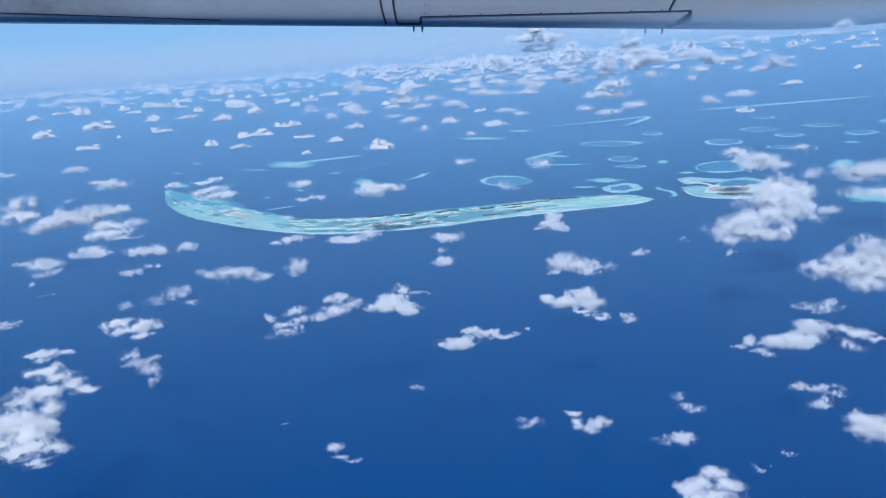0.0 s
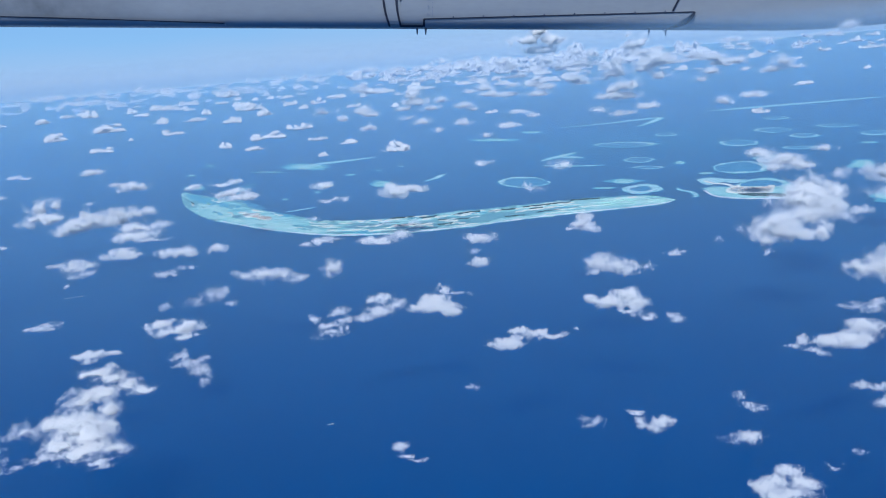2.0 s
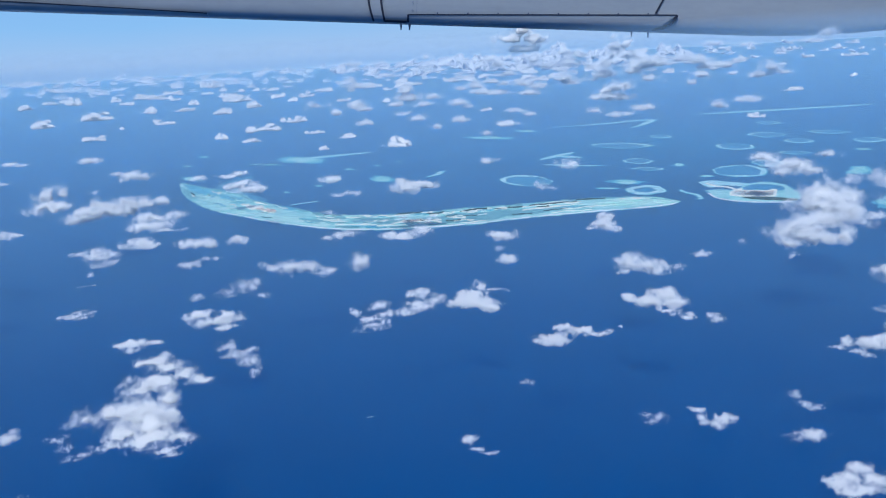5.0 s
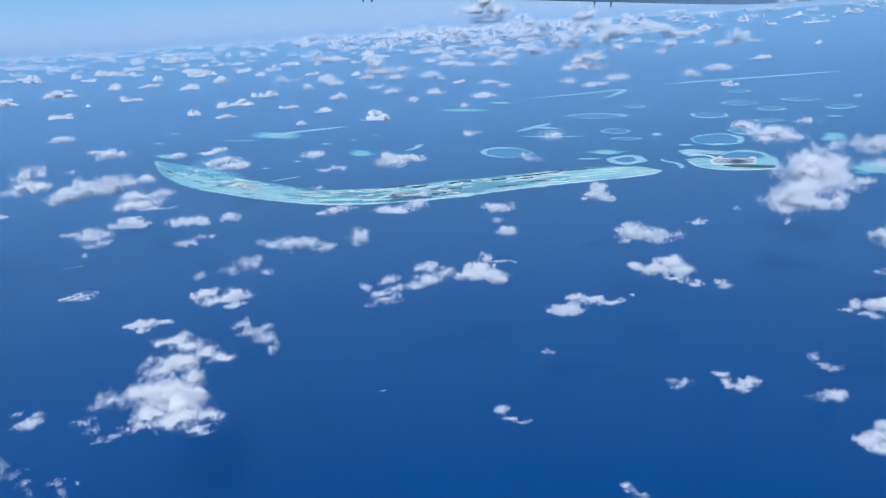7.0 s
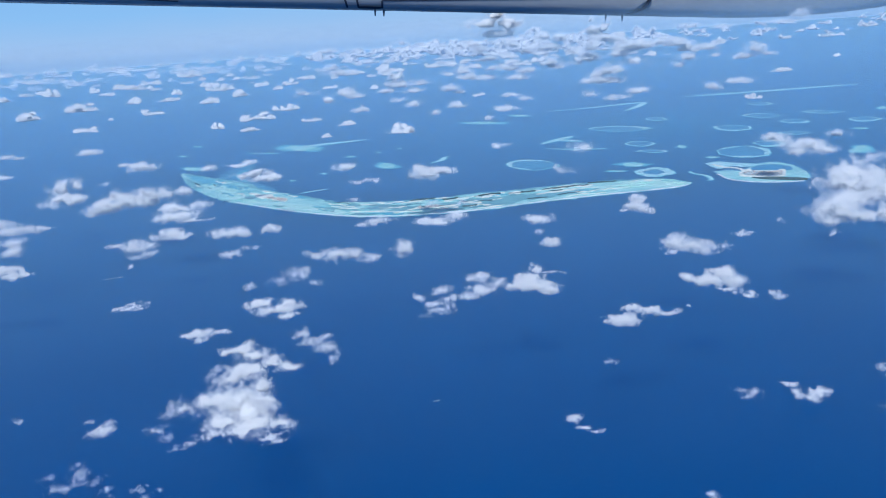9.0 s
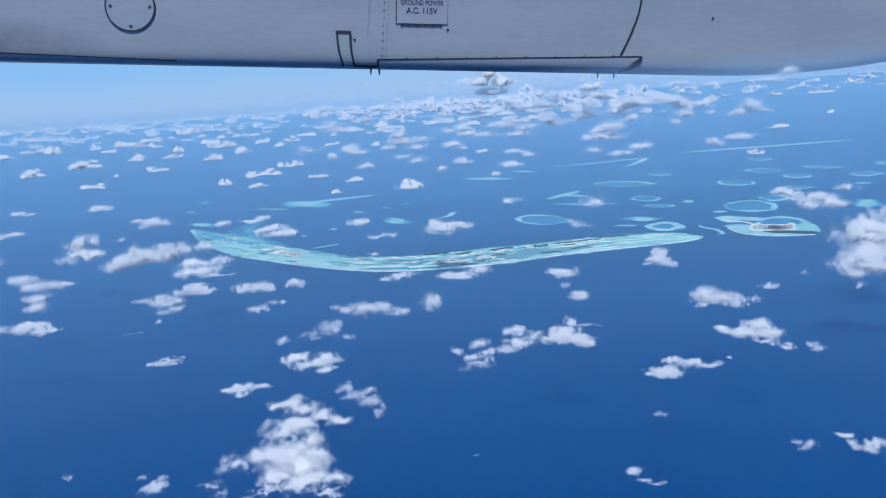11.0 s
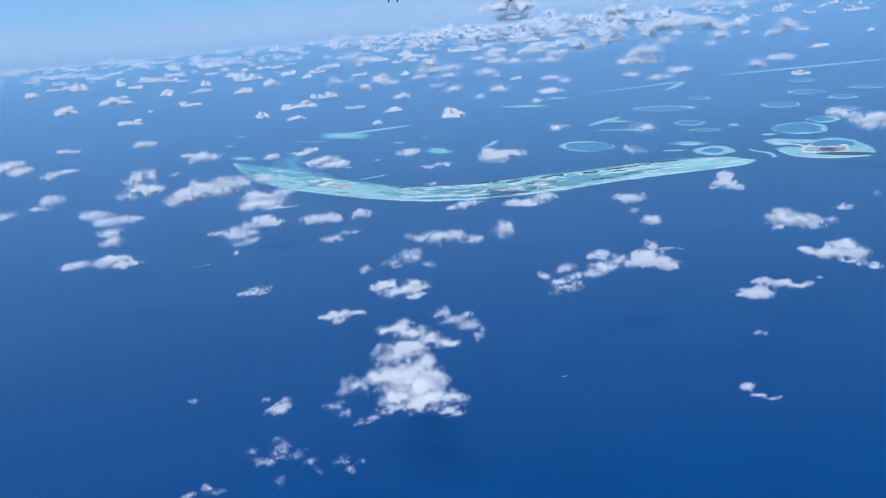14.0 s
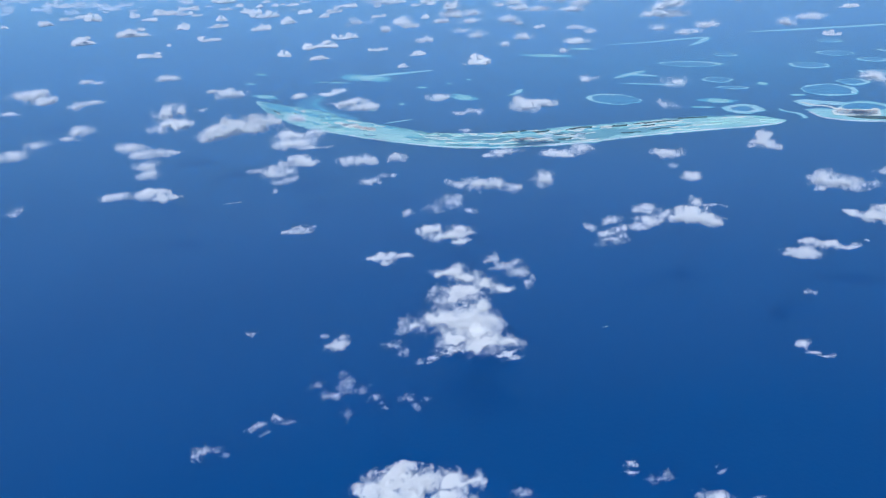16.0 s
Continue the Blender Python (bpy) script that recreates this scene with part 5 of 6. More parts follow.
cloud(145, 401, -24.1, 0.40, (0.0, -1.9, 1.5, 7.9, 6.4, 2.4), label="distant white cumulus above the sea", group="distant cumulus clouds")
cloud(93, 390, -18.2, 0.20, (0.0, -1.3, 1.5, 5.5, 4.4, 2.2), label="distant white cumulus above the sea", group="distant cumulus clouds")
cloud(74, 356, -16.9, 0.30, (-2.5, 0.0, 1.5, 4.0, 3.2, 2.0), (3.4, -0.2, 1.7, 3.0, 2.4, 1.5), label="distant white cumulus above the sea", group="distant cumulus clouds")
cloud(69, 383, -15.1, 0.50, (0.1, -1.3, 1.8, 5.3, 4.2, 2.7), label="hazy distant white cumulus", group="distant cumulus clouds")
cloud(112, 672, -12.3, 0.15, (-3.2, -0.8, 6.6, 10.1, 8.1, 6.0), (3.3, 0.9, 2.6, 11.0, 8.8, 4.1), label="distant white cumulus above the sea", group="distant cumulus clouds")
cloud(198, 1079, -12.2, 0.25, (-15.4, -3.9, 24.3, 16.2, 12.9, 6.6), (5.7, -2.4, 19.4, 14.7, 11.8, 9.6), (-9.0, 0.0, 9.6, 22.1, 17.7, 8.1),
      (22.9, 1.4, 4.0, 17.7, 14.1, 8.1), label="distant white cumulus above the sea", group="distant cumulus clouds")
cloud(162, 1170, -9.5, 0.25, (-0.8, -2.8, 14.9, 17.4, 13.9, 10.3), (14.3, 4.2, 6.2, 17.4, 13.9, 7.1),
      (-16.9, -2.0, 4.3, 12.7, 10.1, 4.7), label="distant white cumulus above the sea", group="distant cumulus clouds")
cloud(83, 706, -9.5, 0.25, (1.8, 0.0, 8.4, 7.6, 6.1, 6.2), (-0.8, 1.8, 3.0, 11.5, 9.2, 4.3), label="distant white cumulus above the sea", group="distant cumulus clouds")
cloud(67, 566, -10.2, 0.20, (3.5, 1.4, 6.0, 8.5, 6.8, 3.5), (-2.4, -0.9, 2.3, 10.8, 8.6, 3.1), label="distant white cumulus above the sea", group="distant cumulus clouds")
cloud(49, 593, -8.1, 0.25, (2.6, -1.4, 8.5, 8.8, 7.0, 4.4), (-1.7, 2.5, 2.0, 10.4, 8.3, 2.8), label="distant white cumulus above the sea", group="distant cumulus clouds")
cloud(92, 996, -7.3, 0.30, (-0.6, -1.9, 13.6, 12.1, 9.6, 8.7), (8.7, 2.6, 3.1, 16.1, 12.9, 5.4),
      (-10.1, 0.0, 20.7, 10.7, 8.6, 6.0), label="distant white cumulus above the sea", group="distant cumulus clouds")
cloud(33, 624, -6.2, 0.15, (1.8, 1.1, 6.6, 6.7, 5.4, 4.6), (5.7, -1.5, 2.2, 9.2, 7.4, 3.8),
      (-8.7, -1.6, 5.2, 6.7, 5.4, 2.9), label="distant white cumulus above the sea", group="distant cumulus clouds")
cloud(-14, 518, -2.4, 0.10, (-1.3, 0.0, 10.1, 5.5, 4.4, 4.5), (0.1, 1.4, 5.6, 9.0, 7.2, 3.5), (8.5, -1.7, 1.5, 6.9, 5.6, 2.4),
      (-7.0, 0.5, 1.9, 6.2, 5.0, 2.1), label="distant white cumulus above the sea", group="distant cumulus clouds")
cloud(-43, 508, 0.8, 0.10, (-1.8, 1.8, 3.6, 7.5, 6.0, 3.4), (3.0, -0.9, 1.2, 5.4, 4.3, 2.0), label="distant white cumulus above the sea", group="distant cumulus clouds")
cloud(-67, 882, 2.1, 0.30, (-5.1, 1.5, 8.6, 9.4, 7.5, 5.9), (3.2, 1.5, 3.4, 18.8, 15.1, 5.3), label="distant white cumulus above the sea", group="distant cumulus clouds")
cloud(-29, 1170, -0.3, 0.40, (-13.0, 2.2, 5.7, 14.0, 11.2, 7.0), (13.8, -3.4, 3.9, 14.0, 11.2, 7.0), label="distant white cumulus above the sea", group="distant cumulus clouds")
cloud(-72, 547, 3.9, 0.20, (0.2, 2.1, 2.3, 8.8, 7.0, 3.3), label="distant white cumulus above the sea", group="distant cumulus clouds")
cloud(-54, 473, 2.3, 0.20, (0.2, 1.2, 2.2, 5.1, 4.1, 3.2), label="distant white cumulus above the sea", group="distant cumulus clouds")
cloud(-35, 394, -0.1, 0.10, (0.1, 0.8, 1.5, 4.8, 3.8, 2.1), label="distant white cumulus above the sea", group="distant cumulus clouds")
cloud(3, 584, -3.7, 0.45, (0.2, 1.9, 2.4, 7.8, 6.3, 3.5), label="hazy distant white cumulus", group="distant cumulus clouds")
cloud(15, 478, -6.0, 0.35, (-1.8, -1.5, 3.4, 6.4, 5.1, 2.9), (2.9, -0.4, 1.2, 4.5, 3.6, 1.9), label="distant white cumulus above the sea", group="distant cumulus clouds")
cloud(-14, 407, -3.0, 0.35, (-3.3, 0.0, 3.8, 4.9, 3.9, 1.9), (3.3, 0.0, 1.5, 5.5, 4.4, 2.5), label="distant white cumulus above the sea", group="distant cumulus clouds")
cloud(8, 381, -6.5, 0.25, (0.1, -1.1, 1.6, 4.6, 3.7, 2.3), label="distant white cumulus above the sea", group="distant cumulus clouds")
cloud(-4, 351, -5.0, 0.20, (0.1, 0.2, 1.2, 3.1, 2.5, 1.7), label="distant white cumulus above the sea", group="distant cumulus clouds")
cloud(13, 314, -8.7, 0.20, (0.1, -0.6, 1.2, 2.6, 2.0, 1.7), label="distant white cumulus above the sea", group="distant cumulus clouds")
cloud(37, 398, -10.2, 0.50, (-2.3, 1.0, 2.8, 6.5, 5.2, 1.6), (4.3, -0.9, 1.1, 3.8, 3.0, 1.9), label="hazy distant white cumulus", group="distant cumulus clouds")
cloud(24, 348, -9.7, 0.30, (0.1, 0.9, 1.1, 5.7, 4.5, 1.7), label="distant white cumulus above the sea", group="distant cumulus clouds")
cloud(-131, 2442, 2.2, 0.55, (-35.1, -11.7, 12.4, 48.8, 39.1, 14.6), (44.3, -9.8, 8.5, 40.7, 32.6, 13.0), label="hazy distant white cumulus", group="distant cumulus clouds")
cloud(95, 2620, -2.8, 0.50, (-46.8, 0.0, 21.3, 38.4, 30.7, 14.0), (38.5, -7.8, 7.0, 48.9, 39.1, 14.0), label="hazy distant white cumulus", group="distant cumulus clouds")
cloud(1282, 2694, -26.0, 0.45, (26.2, 7.7, 25.9, 47.9, 38.3, 24.0), (-15.9, -12.8, 7.4, 79.9, 63.9, 10.0), label="faint far bank of hazy cumulus", group="distant cumulus clouds")
cloud(973, 2595, -21.2, 0.50, (-49.2, 3.9, 14.0, 48.2, 38.6, 11.1), (42.4, 8.9, 4.4, 55.6, 44.5, 11.1), label="hazy distant white cumulus", group="distant cumulus clouds")
cloud(555, 4359, -7.7, 0.10, (-75.4, 11.3, 252.8, 70.4, 56.3, 29.3), (-29.6, 0.0, 204.8, 46.9, 37.5, 38.1), (13.3, 14.1, 154.0, 58.6, 46.9, 43.9),
      (30.9, -16.9, 110.5, 70.3, 56.2, 38.1), (-20.1, -22.5, 71.6, 93.7, 75.0, 38.1), (85.7, 0.0, 64.4, 87.9, 70.3, 49.8),
      (11.5, 20.6, 21.1, 128.8, 103.1, 32.2), rise=7, label="tall white storm cloud tower leaning over the horizon", group="distant cumulus clouds")
cloud(2206, 3785, -30.6, 0.30, (17.4, -10.5, 58.0, 131.8, 105.4, 41.0),
      (-27.9, 0.0, 16.3, 87.8, 70.3, 23.4), rise=37, label="broad hazy cumulus top far away", group="distant cumulus clouds")


def heap_shape(seed, cell, edge):
    """A cumulus one unit wide: a broad foot and a few crowns, as core and fringe."""
    rng = np.random.default_rng(seed)
    lobes = [(0, 0, 0.02, 0.36, 0.28, 0.10)]
    for _ in range(int(rng.integers(4, 7))):
        a = rng.uniform(0.09, 0.19)
        u = rng.uniform(-0.40, 0.40)
        lobes.append((u, rng.uniform(-0.2, 0.2), rng.uniform(0.02, 0.24) * (1 - 1.8 * abs(u)), a, a, a * rng.uniform(0.75, 1.1)))
    heap = Heap(lobes, rng, 0.12, 2 * edge, 0.5, (5, 0.6))
    heap.size = 0.24
    ob = heap_core("core", heap, 0.34, cell, CLOUD_CORE, None, 0.82)
    me = ob.data
    bpy.data.objects.remove(ob)
    tri, up = flakes(heap, edge, 2.4, 0.34, rng, 0.75, lean=0.85)
    return me, flake_mesh("fringe", tri, up, CLOUD_SHRED)


# distant clouds: a dozen shapes, each turned and sized anew; the smallest, near the horizon, in a simpler make
far_shapes = [heap_shape(500 + k, 0.034, 0.024) for k in range(14)]
small_shapes = [heap_shape(700 + k, 0.06, 0.05) for k in range(8)]


def far_cumulus(x, y, w, h, seed, faint=False):
    rnd = random.Random(seed)
    ob = empty("cloud", x, y, BASE, "hazy distant white cumulus" if faint else "distant white cumulus above the sea", "cloud", "distant cumulus clouds")
    core, rim = rnd.choice(far_shapes)
    turn = rnd.uniform(-0.6, 0.6)
    for name, me in (("core", core), ("fringe", rim)):
        if faint and name == "core" and rnd.random() < 0.6:
            continue
        o = new(name, me)
        o.parent = ob
        tagged(o, kind="stuff")
        o.rotation_euler = (0, 0, turn)
        o.scale = (w * 1.05, w * 1.05, h / 0.34)
    return ob


for _k, _c in enumerate(FAR_A + FAR_B + FAR_C + FAR_D):
    far_cumulus(*_c, 170 + _k, False)


def scattered_field():
    """The cloud streets that run on towards the horizon: the nearest as clouds of their own, the rest as one field."""
    rnd = random.Random(21)
    spots = []
    while len(spots) < 620:
        y = 800 * math.exp(1.42 * rnd.random() ** 0.8)
        x = y * rnd.uniform(-0.62, 0.72) - 20
        a = math.degrees(math.atan2(x, y))
        weight = 0.38 + 0.62 * math.exp(-((a - 7) / 10) ** 2)
        if a > 18:
            weight *= 0.45
        if rnd.random() > weight:
            continue
        w = rnd.uniform(0.007, 0.023) * y
        spots.append((y, x, w, w * rnd.uniform(0.22, 0.45), a < -4 and y > 1100))
    # a thick bank of larger heaps under the storm clouds
    for _ in range(36):
        y = rnd.uniform(1300, 3000)
        w = rnd.uniform(0.018, 0.038) * y
        spots.append((y, y * math.tan(radians(rnd.gauss(6.5, 4.5))) - 20, w, w * rnd.uniform(0.30, 0.55), False))
    spots.sort()
    for k, (y, x, w, h, faint) in enumerate(spots[:130]):
        far_cumulus(x, y, w, h, 900 + k, faint)
    verts, faces, sides, total = [], [], [], 0
    for y, x, w, h, faint in spots[130:]:
        shape = rnd.choice(small_shapes)
        t = rnd.uniform(-0.6, 0.6)
        for slot, me in enumerate(shape):
            if faint and slot == 0:
                continue
            v = np.empty(len(me.vertices) * 3)
            me.vertices.foreach_get("co", v)
            v = v.reshape(-1, 3) * np.array((w, w, h / 0.34))
            v = np.stack([x + v[:, 0] * math.cos(t) - v[:, 1] * math.sin(t), y + v[:, 0] * math.sin(t) + v[:, 1] * math.cos(t), BASE + v[:, 2]], 1)
            f = np.empty(len(me.loops), int)
            me.loops.foreach_get("vertex_index", f)
            verts.append(v)
            faces.append(f + total)
            sides += [3 if slot else 4] * len(me.polygons)
            total += len(v)
    v, f = np.concatenate(verts), np.concatenate(faces)
    me = bpy.data.meshes.new("cloud_field")
    me.vertices.add(len(v))
    me.vertices.foreach_set("co", v.ravel())
    me.loops.add(len(f))
    me.loops.foreach_set("vertex_index", f)
    me.polygons.add(len(sides))
    me.polygons.foreach_set("loop_start", np.concatenate([[0], np.cumsum(sides)[:-1]]))
    me.materials.append(CLOUD_SHRED)
    me.polygons.foreach_set("use_smooth", np.ones(len(sides), bool))
    me.update(calc_edges=True)
    tagged(new("cloud_field", me), "field of small white clouds running to the horizon", "clouds", kind="stuff")


scattered_field()


def cirrus(x, y, z, l, w, seed, turn):
    rng = np.random.default_rng(seed)
    ob = empty("cirrus_cloud", x, y, z, "faint thin streak of high ice cloud", "cloud")
    ob.rotation_euler = (0, -math.atan(turn), 0)
    c = (l / 60, w / 12, w / 60)
    g = np.meshgrid(np.arange(-l * 0.6, l * 0.6, c[0]), np.arange(-w, w, c[1]), np.arange(-w * 0.2, w * 0.2, c[2]), indexing="ij")
    X, Y, Z = g
    f = 1 - (X / (l * 0.45)) ** 2 - (Y / (w * 0.7)) ** 2 - (Z / (w * 0.12)) ** 2
    f = np.maximum(f, -1.5) + 0.5 * Lattice(rng).at(X / (l * 0.1), Y / (w * 0.2), Z / (w * 0.1))
    for axis in range(3):
        edge = [slice(None)] * 3
        for e in (0, -1):
            edge[axis] = e
            f[tuple(edge)] = -9
    o = (-l * 0.6, -w, -w * 0.2)
    shell("streak", f, 0.1, o, c, CIRRUS, ob)
    shell("veil", f, 0.5, o, c, CIRRUS, ob)


cirrus(-900, 4000, 320, 620, 80, 41, 0.09)
cirrus(190, 4200, 270, 280, 60, 42, 0.10)


# ---- boats ----
def boat(x, y, turn, l, wake):
    ob = empty("boat", x, y, 0.0, "small white boat trailing a wake on the sea", "boat", "boats under way")
    ob.rotation_euler = (0, 0, radians(turn))
    bm = bmesh.new()
    secs = [(-0.5, 0.16, 0.10), (-0.2, 0.19, 0.11), (0.2, 0.16, 0.12), (0.42, 0.07, 0.15), (0.5, 0.005, 0.17)]
    rings = []
    for u, hw, hh in secs:
        rings.append([bm.verts.new((u * l, s * hw * l * k, z * l)) for s, k, z in ((-1, 1, hh), (-1, 0.55, 0.0), (1, 0.55, 0.0), (1, 1, hh))])
    for a, b in zip(rings, rings[1:]):
        for i in range(3):
            bm.faces.new((a[i], a[i + 1], b[i + 1], b[i]))
        bm.faces.new((a[3], a[0], b[0], b[3]))
    bm.faces.new(rings[0])
    part("hull", bm, WALL_PALE, ob, "white hull")
    bm = bmesh.new()
    bmesh.ops.create_cube(bm, size=1.0, matrix=Matrix.Translation((-0.05 * l, 0, 0.17 * l)) @ Matrix.Diagonal((0.36 * l, 0.22 * l, 0.14 * l, 1)))
    bmesh.ops.bevel(bm, geom=list(bm.edges), offset=0.02 * l, segments=1, affect="EDGES")
    part("cabin", bm, WALL_PALE, ob)
    n = 24
    verts, faces = [], []
    for i in range(n):
        q = i / (n - 1)
        c = 0.06 * l * wobble(q * 5, x, 1.0)
        hw = l * (0.10 + 0.16 * q) * (1 - q ** 4)
        verts += [(-0.4 * l - q * wake, c - hw, 0.06), (-0.4 * l - q * wake, c + hw, 0.06)]
    for i in range(n - 1):
        faces.append((2 * i, 2 * i + 2, 2 * i + 3, 2 * i + 1))
    link_mesh("wake", verts, faces, SURF, ob, "white foam wake")


boat(-79.8, 165.4, 17, 0.7, 3.4)
boat(-21.9, 92.5, 20, 0.4, 0.5)


# ---- engine nacelle ----
def paint_material():
    m, nt, b = material("grey_white_aircraft_paint")
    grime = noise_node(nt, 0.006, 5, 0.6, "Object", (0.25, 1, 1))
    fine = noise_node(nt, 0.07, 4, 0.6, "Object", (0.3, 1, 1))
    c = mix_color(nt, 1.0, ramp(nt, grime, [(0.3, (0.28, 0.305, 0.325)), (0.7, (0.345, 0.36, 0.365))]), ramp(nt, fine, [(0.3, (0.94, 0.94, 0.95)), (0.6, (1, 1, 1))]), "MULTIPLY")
    # exhaust soot in one smear near the front drain
    co = nt.nodes.new("ShaderNodeTexCoord").outputs["Object"]
    mp = nt.nodes.new("ShaderNodeMapping")
    mp.vector_type = "POINT"
    mp.inputs["Location"].default_value = (640 * U / (210 * U), 0, -30 * U / (44 * U))
    mp.inputs["Scale"].default_value = (1 / (210 * U), 0.0, 1 / (44 * U))
    nt.links.new(co, mp.inputs["Vector"])
    g = nt.nodes.new("ShaderNodeTexGradient")
    g.gradient_type = "SPHERICAL"
    nt.links.new(mp.outputs["Vector"], g.inputs["Vector"])
    mul = nt.nodes.new("ShaderNodeMath")
    mul.operation = "MULTIPLY"
    nt.links.new(g.outputs["Fac"], mul.inputs[0])
    nt.links.new(noise_node(nt, 0.013, 4, 0.6, "Object"), mul.inputs[1])
    nt.links.new(mix_color(nt, mul.outputs[0], c, (0.05, 0.05, 0.055)), b.inputs["Base Color"])
    b.inputs["Roughness"].default_value = 0.38
    bump(nt, b, fine, 0.05, 0.3)
    return m


OFF = 3300.0
U = OFF / 1503.0  # the nacelle's drawing unit in metres
PAINT = paint_material()
SEAL = plain("dark_rubber_seal", (0.018, 0.022, 0.04), 0.6, 0.2, 0.3)
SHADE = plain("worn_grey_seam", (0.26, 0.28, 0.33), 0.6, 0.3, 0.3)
PLACARD = plain("placard_paint", (0.30, 0.32, 0.335), 0.5, 0.06, 0.2)
INK = plain("placard_ink", (0.03, 0.04, 0.09), 0.6, 0.1, 0.3)
STEEL = plain("dull_steel", (0.20, 0.21, 0.24), 0.45, 0.2, 0.3, 0.6)

nacelle = empty("engine_nacelle", -8.0 - OFF * 0.0018, OFF, 40.5 + OFF * math.tan(radians(2.1)), "grey-white turboprop engine nacelle with dark seals, seen from below", "engine nacelle")
nacelle.rotation_euler = (0, radians(4.9), 0)
NW, NH = 60.0, 118.0  # half depth and half height


def lift(u):
    """How far the keel rises towards the two ends."""
    r = max(0.0, (u - 640) / 330)
    l = max(0.0, (-u - 1150) / 350)
    return 34 * r * r + 60 * l * l


def front(u, v):
    """Depth of the near side at height v."""
    q = min(1.0, abs((v - lift(u) * (1 - v / (2 * NH)) - NH) / NH))
    return NW - NW * (1 - q ** 9) ** (1 / 9)


def skin(u, v, out=1.5):
    return Vector((u * U, (front(u, v) - out) * U, v * U))


def nacelle_body():
    bm = bmesh.new()
    rings = []
    for u in list(range(-1500, 1451, 50)):
        end = 1.0
        if u < -1250:
            end = max(0.25, 1 - ((-1250 - u) / 290) ** 2)
        if u > 1150:
            end = max(0.2, 1 - ((u - 1150) / 340) ** 2)
        ring = []
        for k in range(96):
            t = 2 * math.pi * k / 96
            c, s = math.cos(t), math.sin(t)
            y = NW + NW * end * math.copysign(abs(c) ** (2 / 9), c)
            z = NH + NH * end * math.copysign(abs(s) ** (2 / 9), s)
            z += lift(u) * (1 - z / (2 * NH)) if end == 1.0 else lift(u) * 0.5
            ring.append(bm.verts.new((u * U, y * U, z * U)))
        rings.append(ring)
    for a, b in zip(rings, rings[1:]):
        for k in range(96):
            bm.faces.new((a[k], a[(k + 1) % 96], b[(k + 1) % 96], b[k]))
    bm.faces.new(rings[0])
    bm.faces.new(rings[-1])
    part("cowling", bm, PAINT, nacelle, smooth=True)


def line_on_skin(name, points, width, mat, parent=None, out=1.2, label=""):
    """A raised strip that follows the skin along points given as (along, up)."""
    p = spline(points, 10) if len(points) > 2 else np.array([np.array(points[0]) + (np.array(points[1]) - np.array(points[0])) * k / 12 for k in range(13)])
    d = np.gradient(p, axis=0)
    d /= np.maximum(1e-6, np.linalg.norm(d, axis=1))[:, None]
    verts, faces = [], []
    for (u, v), (du, dv) in zip(p, d):
        for s in (-1, 1):
            uu, vv = u - dv * s * width / 2, max(0.3, v + du * s * width / 2)
            verts.append(skin(uu, vv, -1.0))
            verts.append(skin(uu, vv, out))
    for i in range(len(p) - 1):
        a, b = 4 * i, 4 * i + 4
        faces += [(a + 1, a + 3, b + 3, b + 1), (a, a + 1, b + 1, b), (a + 3, a + 2, b + 2, b + 3)]
    ob = link_mesh(name, verts, faces, mat, parent or nacelle, label)
    return ob


def disc_on_skin(name, u, v, r, mat, parent, out=1.5, inner=0.0, label="", n=40):
    verts, faces = [], []
    for i in range(n):
        t = 2 * math.pi * i / n
        for q, o in ((inner, out), (r, out), (r, -1.5)):
            verts.append(skin(u + q * math.cos(t), max(0.3, v + q * math.sin(t)), o))
    for i in range(n):
        a, b = 3 * i, 3 * ((i + 1) % n)
        faces += [(a + 1, b + 1, b + 2, a + 2), (a, b, b + 1, a + 1)]
    return link_mesh(name, verts, faces, mat, parent, label)


def plate_on_skin(name, corners, mat, parent, out=2.0, label="", n=12):
    """A thin plate between four corners (along, up): lower left, lower right, upper right, upper left."""
    a, b, c, d = [np.array(q, float) for q in corners]
    verts, faces = [], []
    for j in range(n + 1):
        for i in range(n + 1):
            s, t = i / n, j / n
            p = (a * (1 - s) + b * s) * (1 - t) + (d * (1 - s) + c * s) * t
            verts.append(skin(p[0], max(0.3, p[1]), out))
    m = n + 1
    for j in range(n):
        for i in range(n):
            q = j * m + i
            faces.append((q, q + 1, q + m + 1, q + m))
    edge = [i for i in range(m)] + [j * m + n for j in range(1, m)] + [n * m + i for i in range(n - 1, -1, -1)] + [j * m for j in range(n - 1, 0, -1)]
    base = len(verts)
    for e in edge:
        verts.append(verts[e] + Vector((0, (out + 1.5) * U, 0)))
    for k in range(len(edge)):
        k2 = (k + 1) % len(edge)
        faces.append((edge[k], edge[k2], base + k2, base + k))
    return link_mesh(name, verts, faces, mat, parent, label)


def words(body, u, v, size, parent, out, width=None):
    cu = bpy.data.curves.new("lettering", "FONT")
    cu.body, cu.size, cu.align_x, cu.offset = body, size * U, "CENTER", size * U * 0.02
    tmp = bpy.data.objects.new("lettering", cu)
    scene.collection.objects.link(tmp)
    me = bpy.data.meshes.new_from_object(tmp.evaluated_get(bpy.context.evaluated_depsgraph_get()))
    bpy.data.objects.remove(tmp)
    me.name = "lettering"
    me.materials.clear()
    me.materials.append(INK)
    k = 1.0
    if width:
        xs = [q.co.x for q in me.vertices]
        k = width * U / (max(xs) - min(xs))
    for q in me.vertices:
        x, z = q.co.x * k, q.co.y
        q.co = (u * U + x, (front(u, v + z / U) - out) * U, v * U + z)
    ob = new("lettering", me)
    ob.parent = parent
    return ob


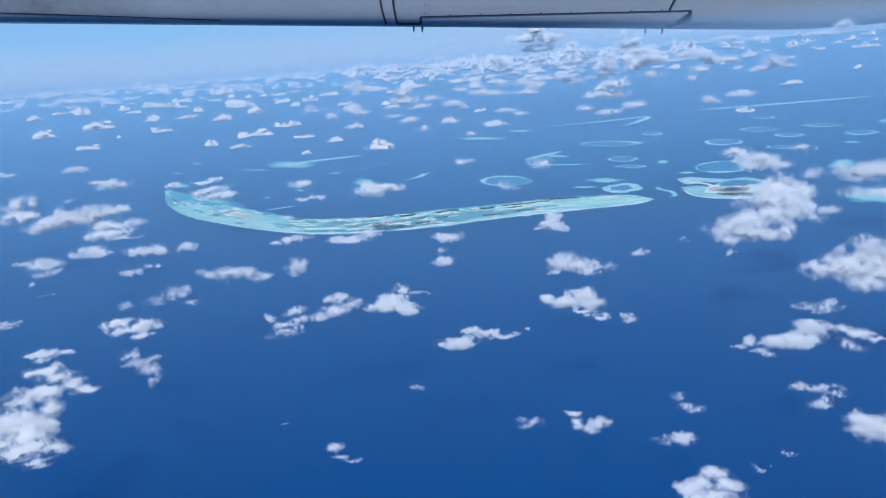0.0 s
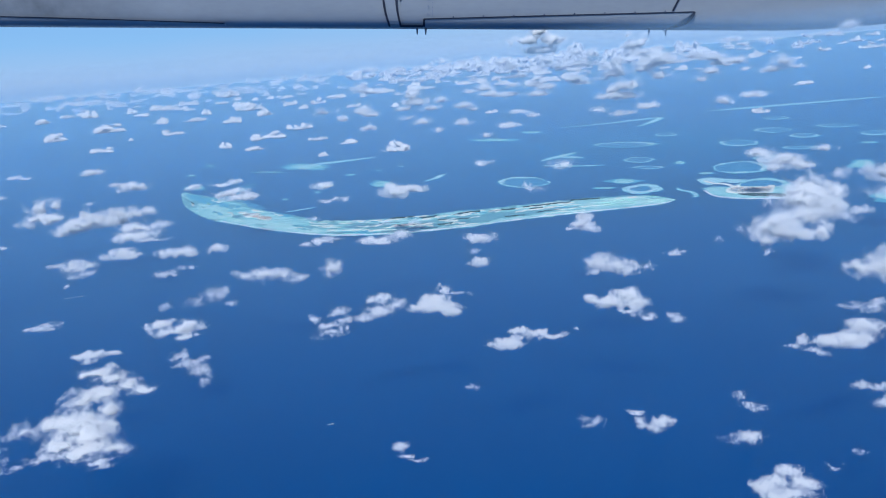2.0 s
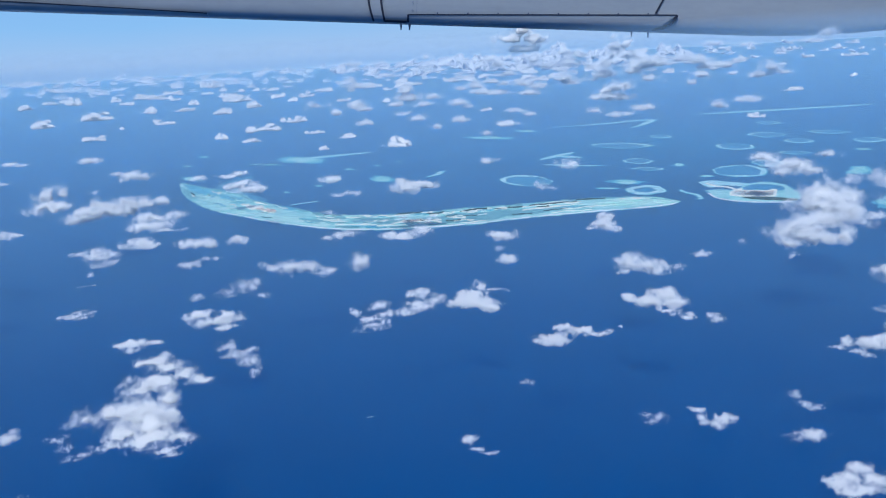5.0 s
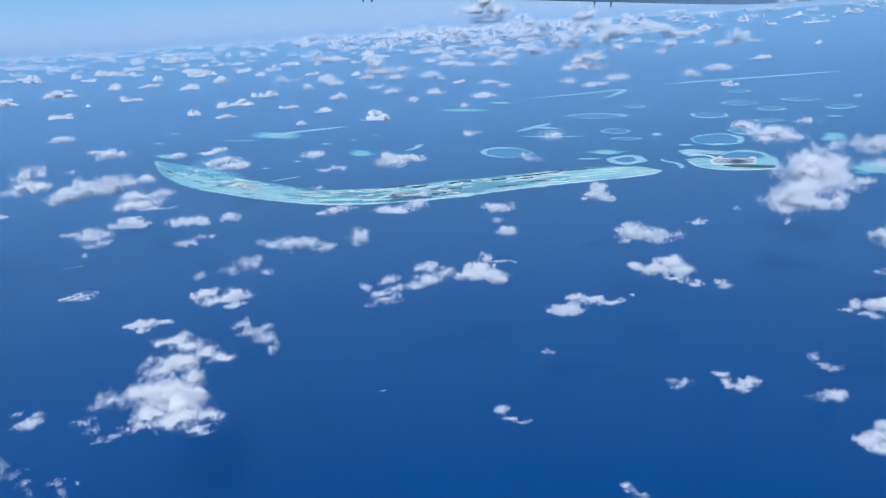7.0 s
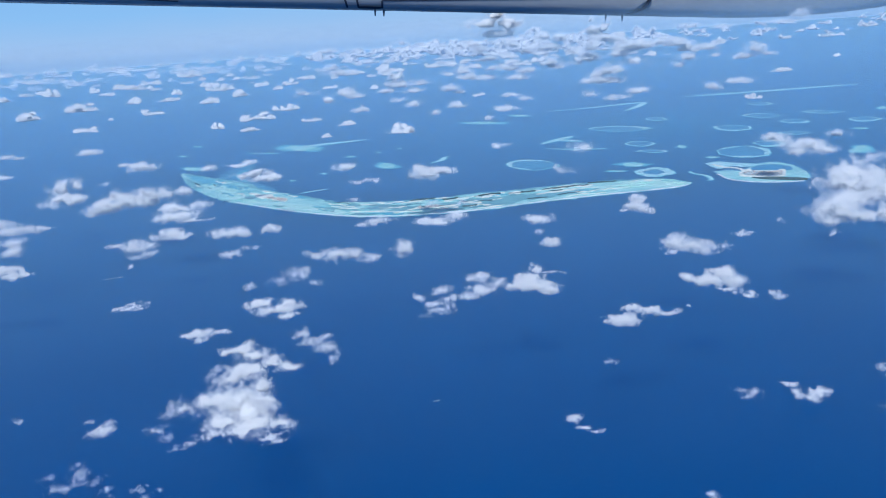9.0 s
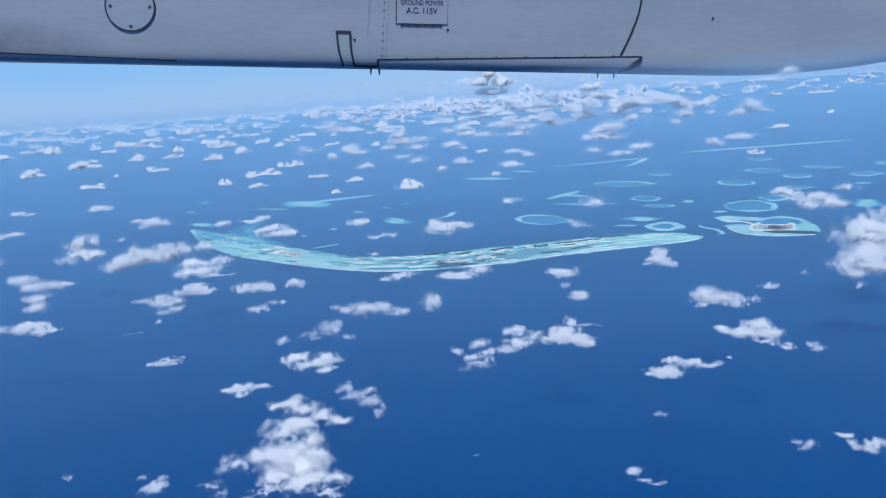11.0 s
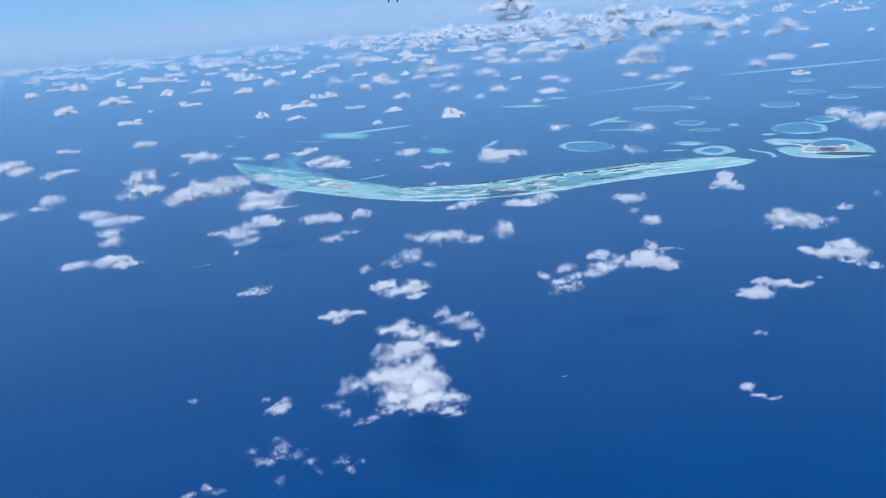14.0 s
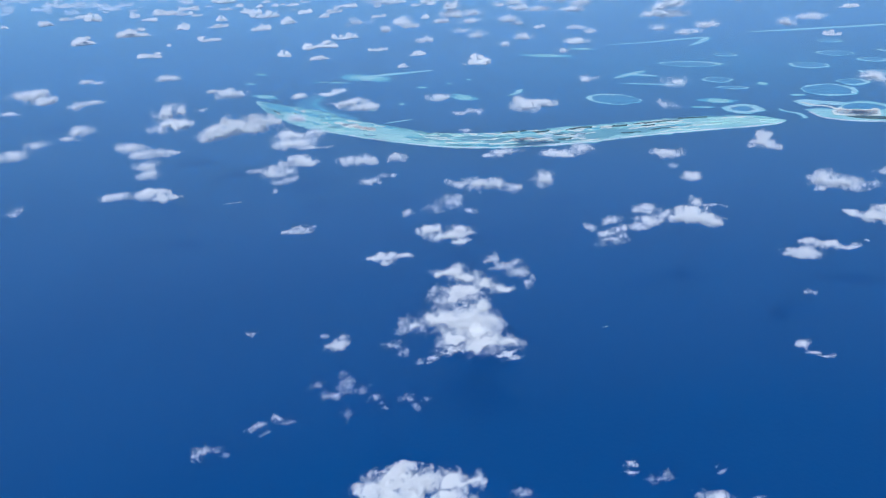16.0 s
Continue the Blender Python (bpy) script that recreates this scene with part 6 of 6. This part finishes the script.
def build_nacelle():
    nacelle_body()
    cover = disc_on_skin("access_cover", -402, 92, 40, PAINT, nacelle, 2.0, label="round inspection cover with a dark rim")
    disc_on_skin("seal_ring", -402, 92, 41.2, SEAL, cover, 2.6, 38.6)
    for du, dv in ((0, 32), (0, -32), (32, 0), (-32, 0)):
        disc_on_skin("screw", -402 + du, 92 + dv, 2.5, INK, cover, 3.2, n=10)
    plate = plate_on_skin("service_panel", [(42, 75), (128, 75), (128, 137), (42, 137)], PLACARD, nacelle, 2.4, "pale lettered service panel with a hinge")
    words("GROUND POWER", 85, 106, 11.5, plate, 3.0, 74)
    words("A.C. 115V", 85, 92, 14, plate, 3.0, 54)
    line_on_skin("panel_gap", [(41, 75), (41, 138)], 1.6, SEAL, plate, 2.8)
    line_on_skin("panel_gap", [(129, 77), (129, 138)], 1.2, SHADE, plate, 2.8)
    line_on_skin("panel_gap", [(42, 138), (128, 138)], 1.2, SHADE, plate, 2.8)
    line_on_skin("hinge", [(48, 74), (120, 74)], 2.4, SEAL, plate, 3.0)
    for k in range(6):
        disc_on_skin("hinge_pin", 50 + 13.5 * k, 71.5, 1.4, INK, plate, 3.0, n=8)
    disc_on_skin("latch_dimple", 95, 143, 12, SHADE, nacelle, 0.8, 0.0, "shallow round dimple")
    # drain scoop
    scoop = plate_on_skin("drain_scoop", [(-49, 1), (-31, 1), (-38, 58), (-60, 58)], PAINT, nacelle, 4.0, "narrow outlined drain scoop")
    line_on_skin("scoop_edge", [(-60, 58), (-57, 30), (-49, 1)], 3.4, SEAL, scoop, 4.8)
    line_on_skin("scoop_edge", [(-38, 58), (-36, 30), (-30, 1)], 3.4, SEAL, scoop, 4.8)
    line_on_skin("scoop_lip", [(-62, 58), (-36, 58)], 5.0, SEAL, scoop, 5.2)
    line_on_skin("scoop_foot", [(-30, 2), (8, 2)], 3.2, SEAL, scoop, 4.0)
    # keel panel
    keel = plate_on_skin("keel_panel", [(10, 0.5), (436, 0.5), (474, 27), (10, 13)], PAINT, nacelle, 3.0, "long lower access panel with a rounded end", 24)
    line_on_skin("keel_seal", [(10, 13.5), (474, 27.5)], 2.0, SEAL, keel, 3.8)
    line_on_skin("keel_seal", [(10, 1), (10, 13.5)], 3.6, SEAL, keel, 4.0)
    line_on_skin("keel_end", [(474, 27.5), (470, 18), (458, 7), (436, 1)], 4.4, SEAL, keel, 4.4)
    for k in range(8):
        disc_on_skin("fastener", 60 + 52 * k, 17.5 + 1.55 * k, 1.2, INK, nacelle, 1.6, n=8)
    # rear cowl door
    line_on_skin("door_seal", [(437, 29), (452, 62), (465, 100), (472, 140), (478, 148), (492, 152)], 3.0, SEAL, nacelle, 1.8)
    line_on_skin("door_seal", [(490, 152), (560, 152), (640, 153)], 3.6, SEAL, nacelle, 1.8)
    line_on_skin("door_seal", [(640, 153), (900, 154), (1100, 156)], 2.0, SHADE, nacelle, 1.8)
    line_on_skin("door_seal", [(560, 158), (900, 160), (1100, 162)], 1.2, SHADE, nacelle, 1.8)
    # seams and rivets
    line_on_skin("seam", [(-2, 186), (-4, 120), (-8, 52)], 1.4, SHADE, nacelle, 1.2)
    line_on_skin("seam", [(30, 188), (27, 100), (24, 16)], 1.0, SHADE, nacelle, 1.0)
    line_on_skin("seam", [(-70, 188), (-2, 188)], 1.2, SHADE, nacelle, 1.2)
    ledge = plate_on_skin("skin_ledge", [(-1200, 193), (500, 208), (500, 217), (-1200, 205)], PAINT, nacelle, 5.0, "long raised joint strip", 30)
    line_on_skin("ledge_gap", [(-1200, 192), (500, 207)], 1.8, SHADE, ledge, 5.4)
    line_on_skin("ledge_gap", [(-1200, 206), (500, 218)], 1.4, SHADE, ledge, 5.4)
    for k in range(14):
        disc_on_skin("rivet", 17 + 0.5 * k, 22 + 12.6 * k, 1.5, SHADE, nacelle, 1.8, n=8)
    for u, v in ((-20, 196), (20, 190), (140, 152), (130, 66), (-430, 240), (600, 96), (660, 168), (590, 172), (-30, 46), (70, 188), (240, 180)):
        disc_on_skin("rivet", u, v, 2.0, SEAL, nacelle, 1.8, n=8)
    # forward belly blister
    bulge = plate_on_skin("belly_blister", [(-762, 0.5), (-330, 0.5), (-330, 5), (-745, 14)], PAINT, nacelle, 5.0, "low fairing along the belly", 24)
    line_on_skin("blister_edge", [(-745, 14.5), (-600, 12), (-330, 5)], 1.6, SEAL, bulge, 5.6)
    line_on_skin("blister_edge", [(-765, 14), (-757, 6), (-740, 1)], 4.0, SEAL, bulge, 5.6)
    # drain pins under the keel
    for u, w in ((-2, 4), (13, 4.5), (408, 4), (438, 4.5), (-738, 5)):
        bm = bmesh.new()
        bmesh.ops.create_cone(bm, cap_ends=True, segments=8, radius1=w * 0.25 * U, radius2=w * 0.6 * U, depth=14 * U, matrix=Matrix.Translation((u * U, 40 * U, -4 * U)))
        part("drain_pin", bm, STEEL, nacelle)


build_nacelle()
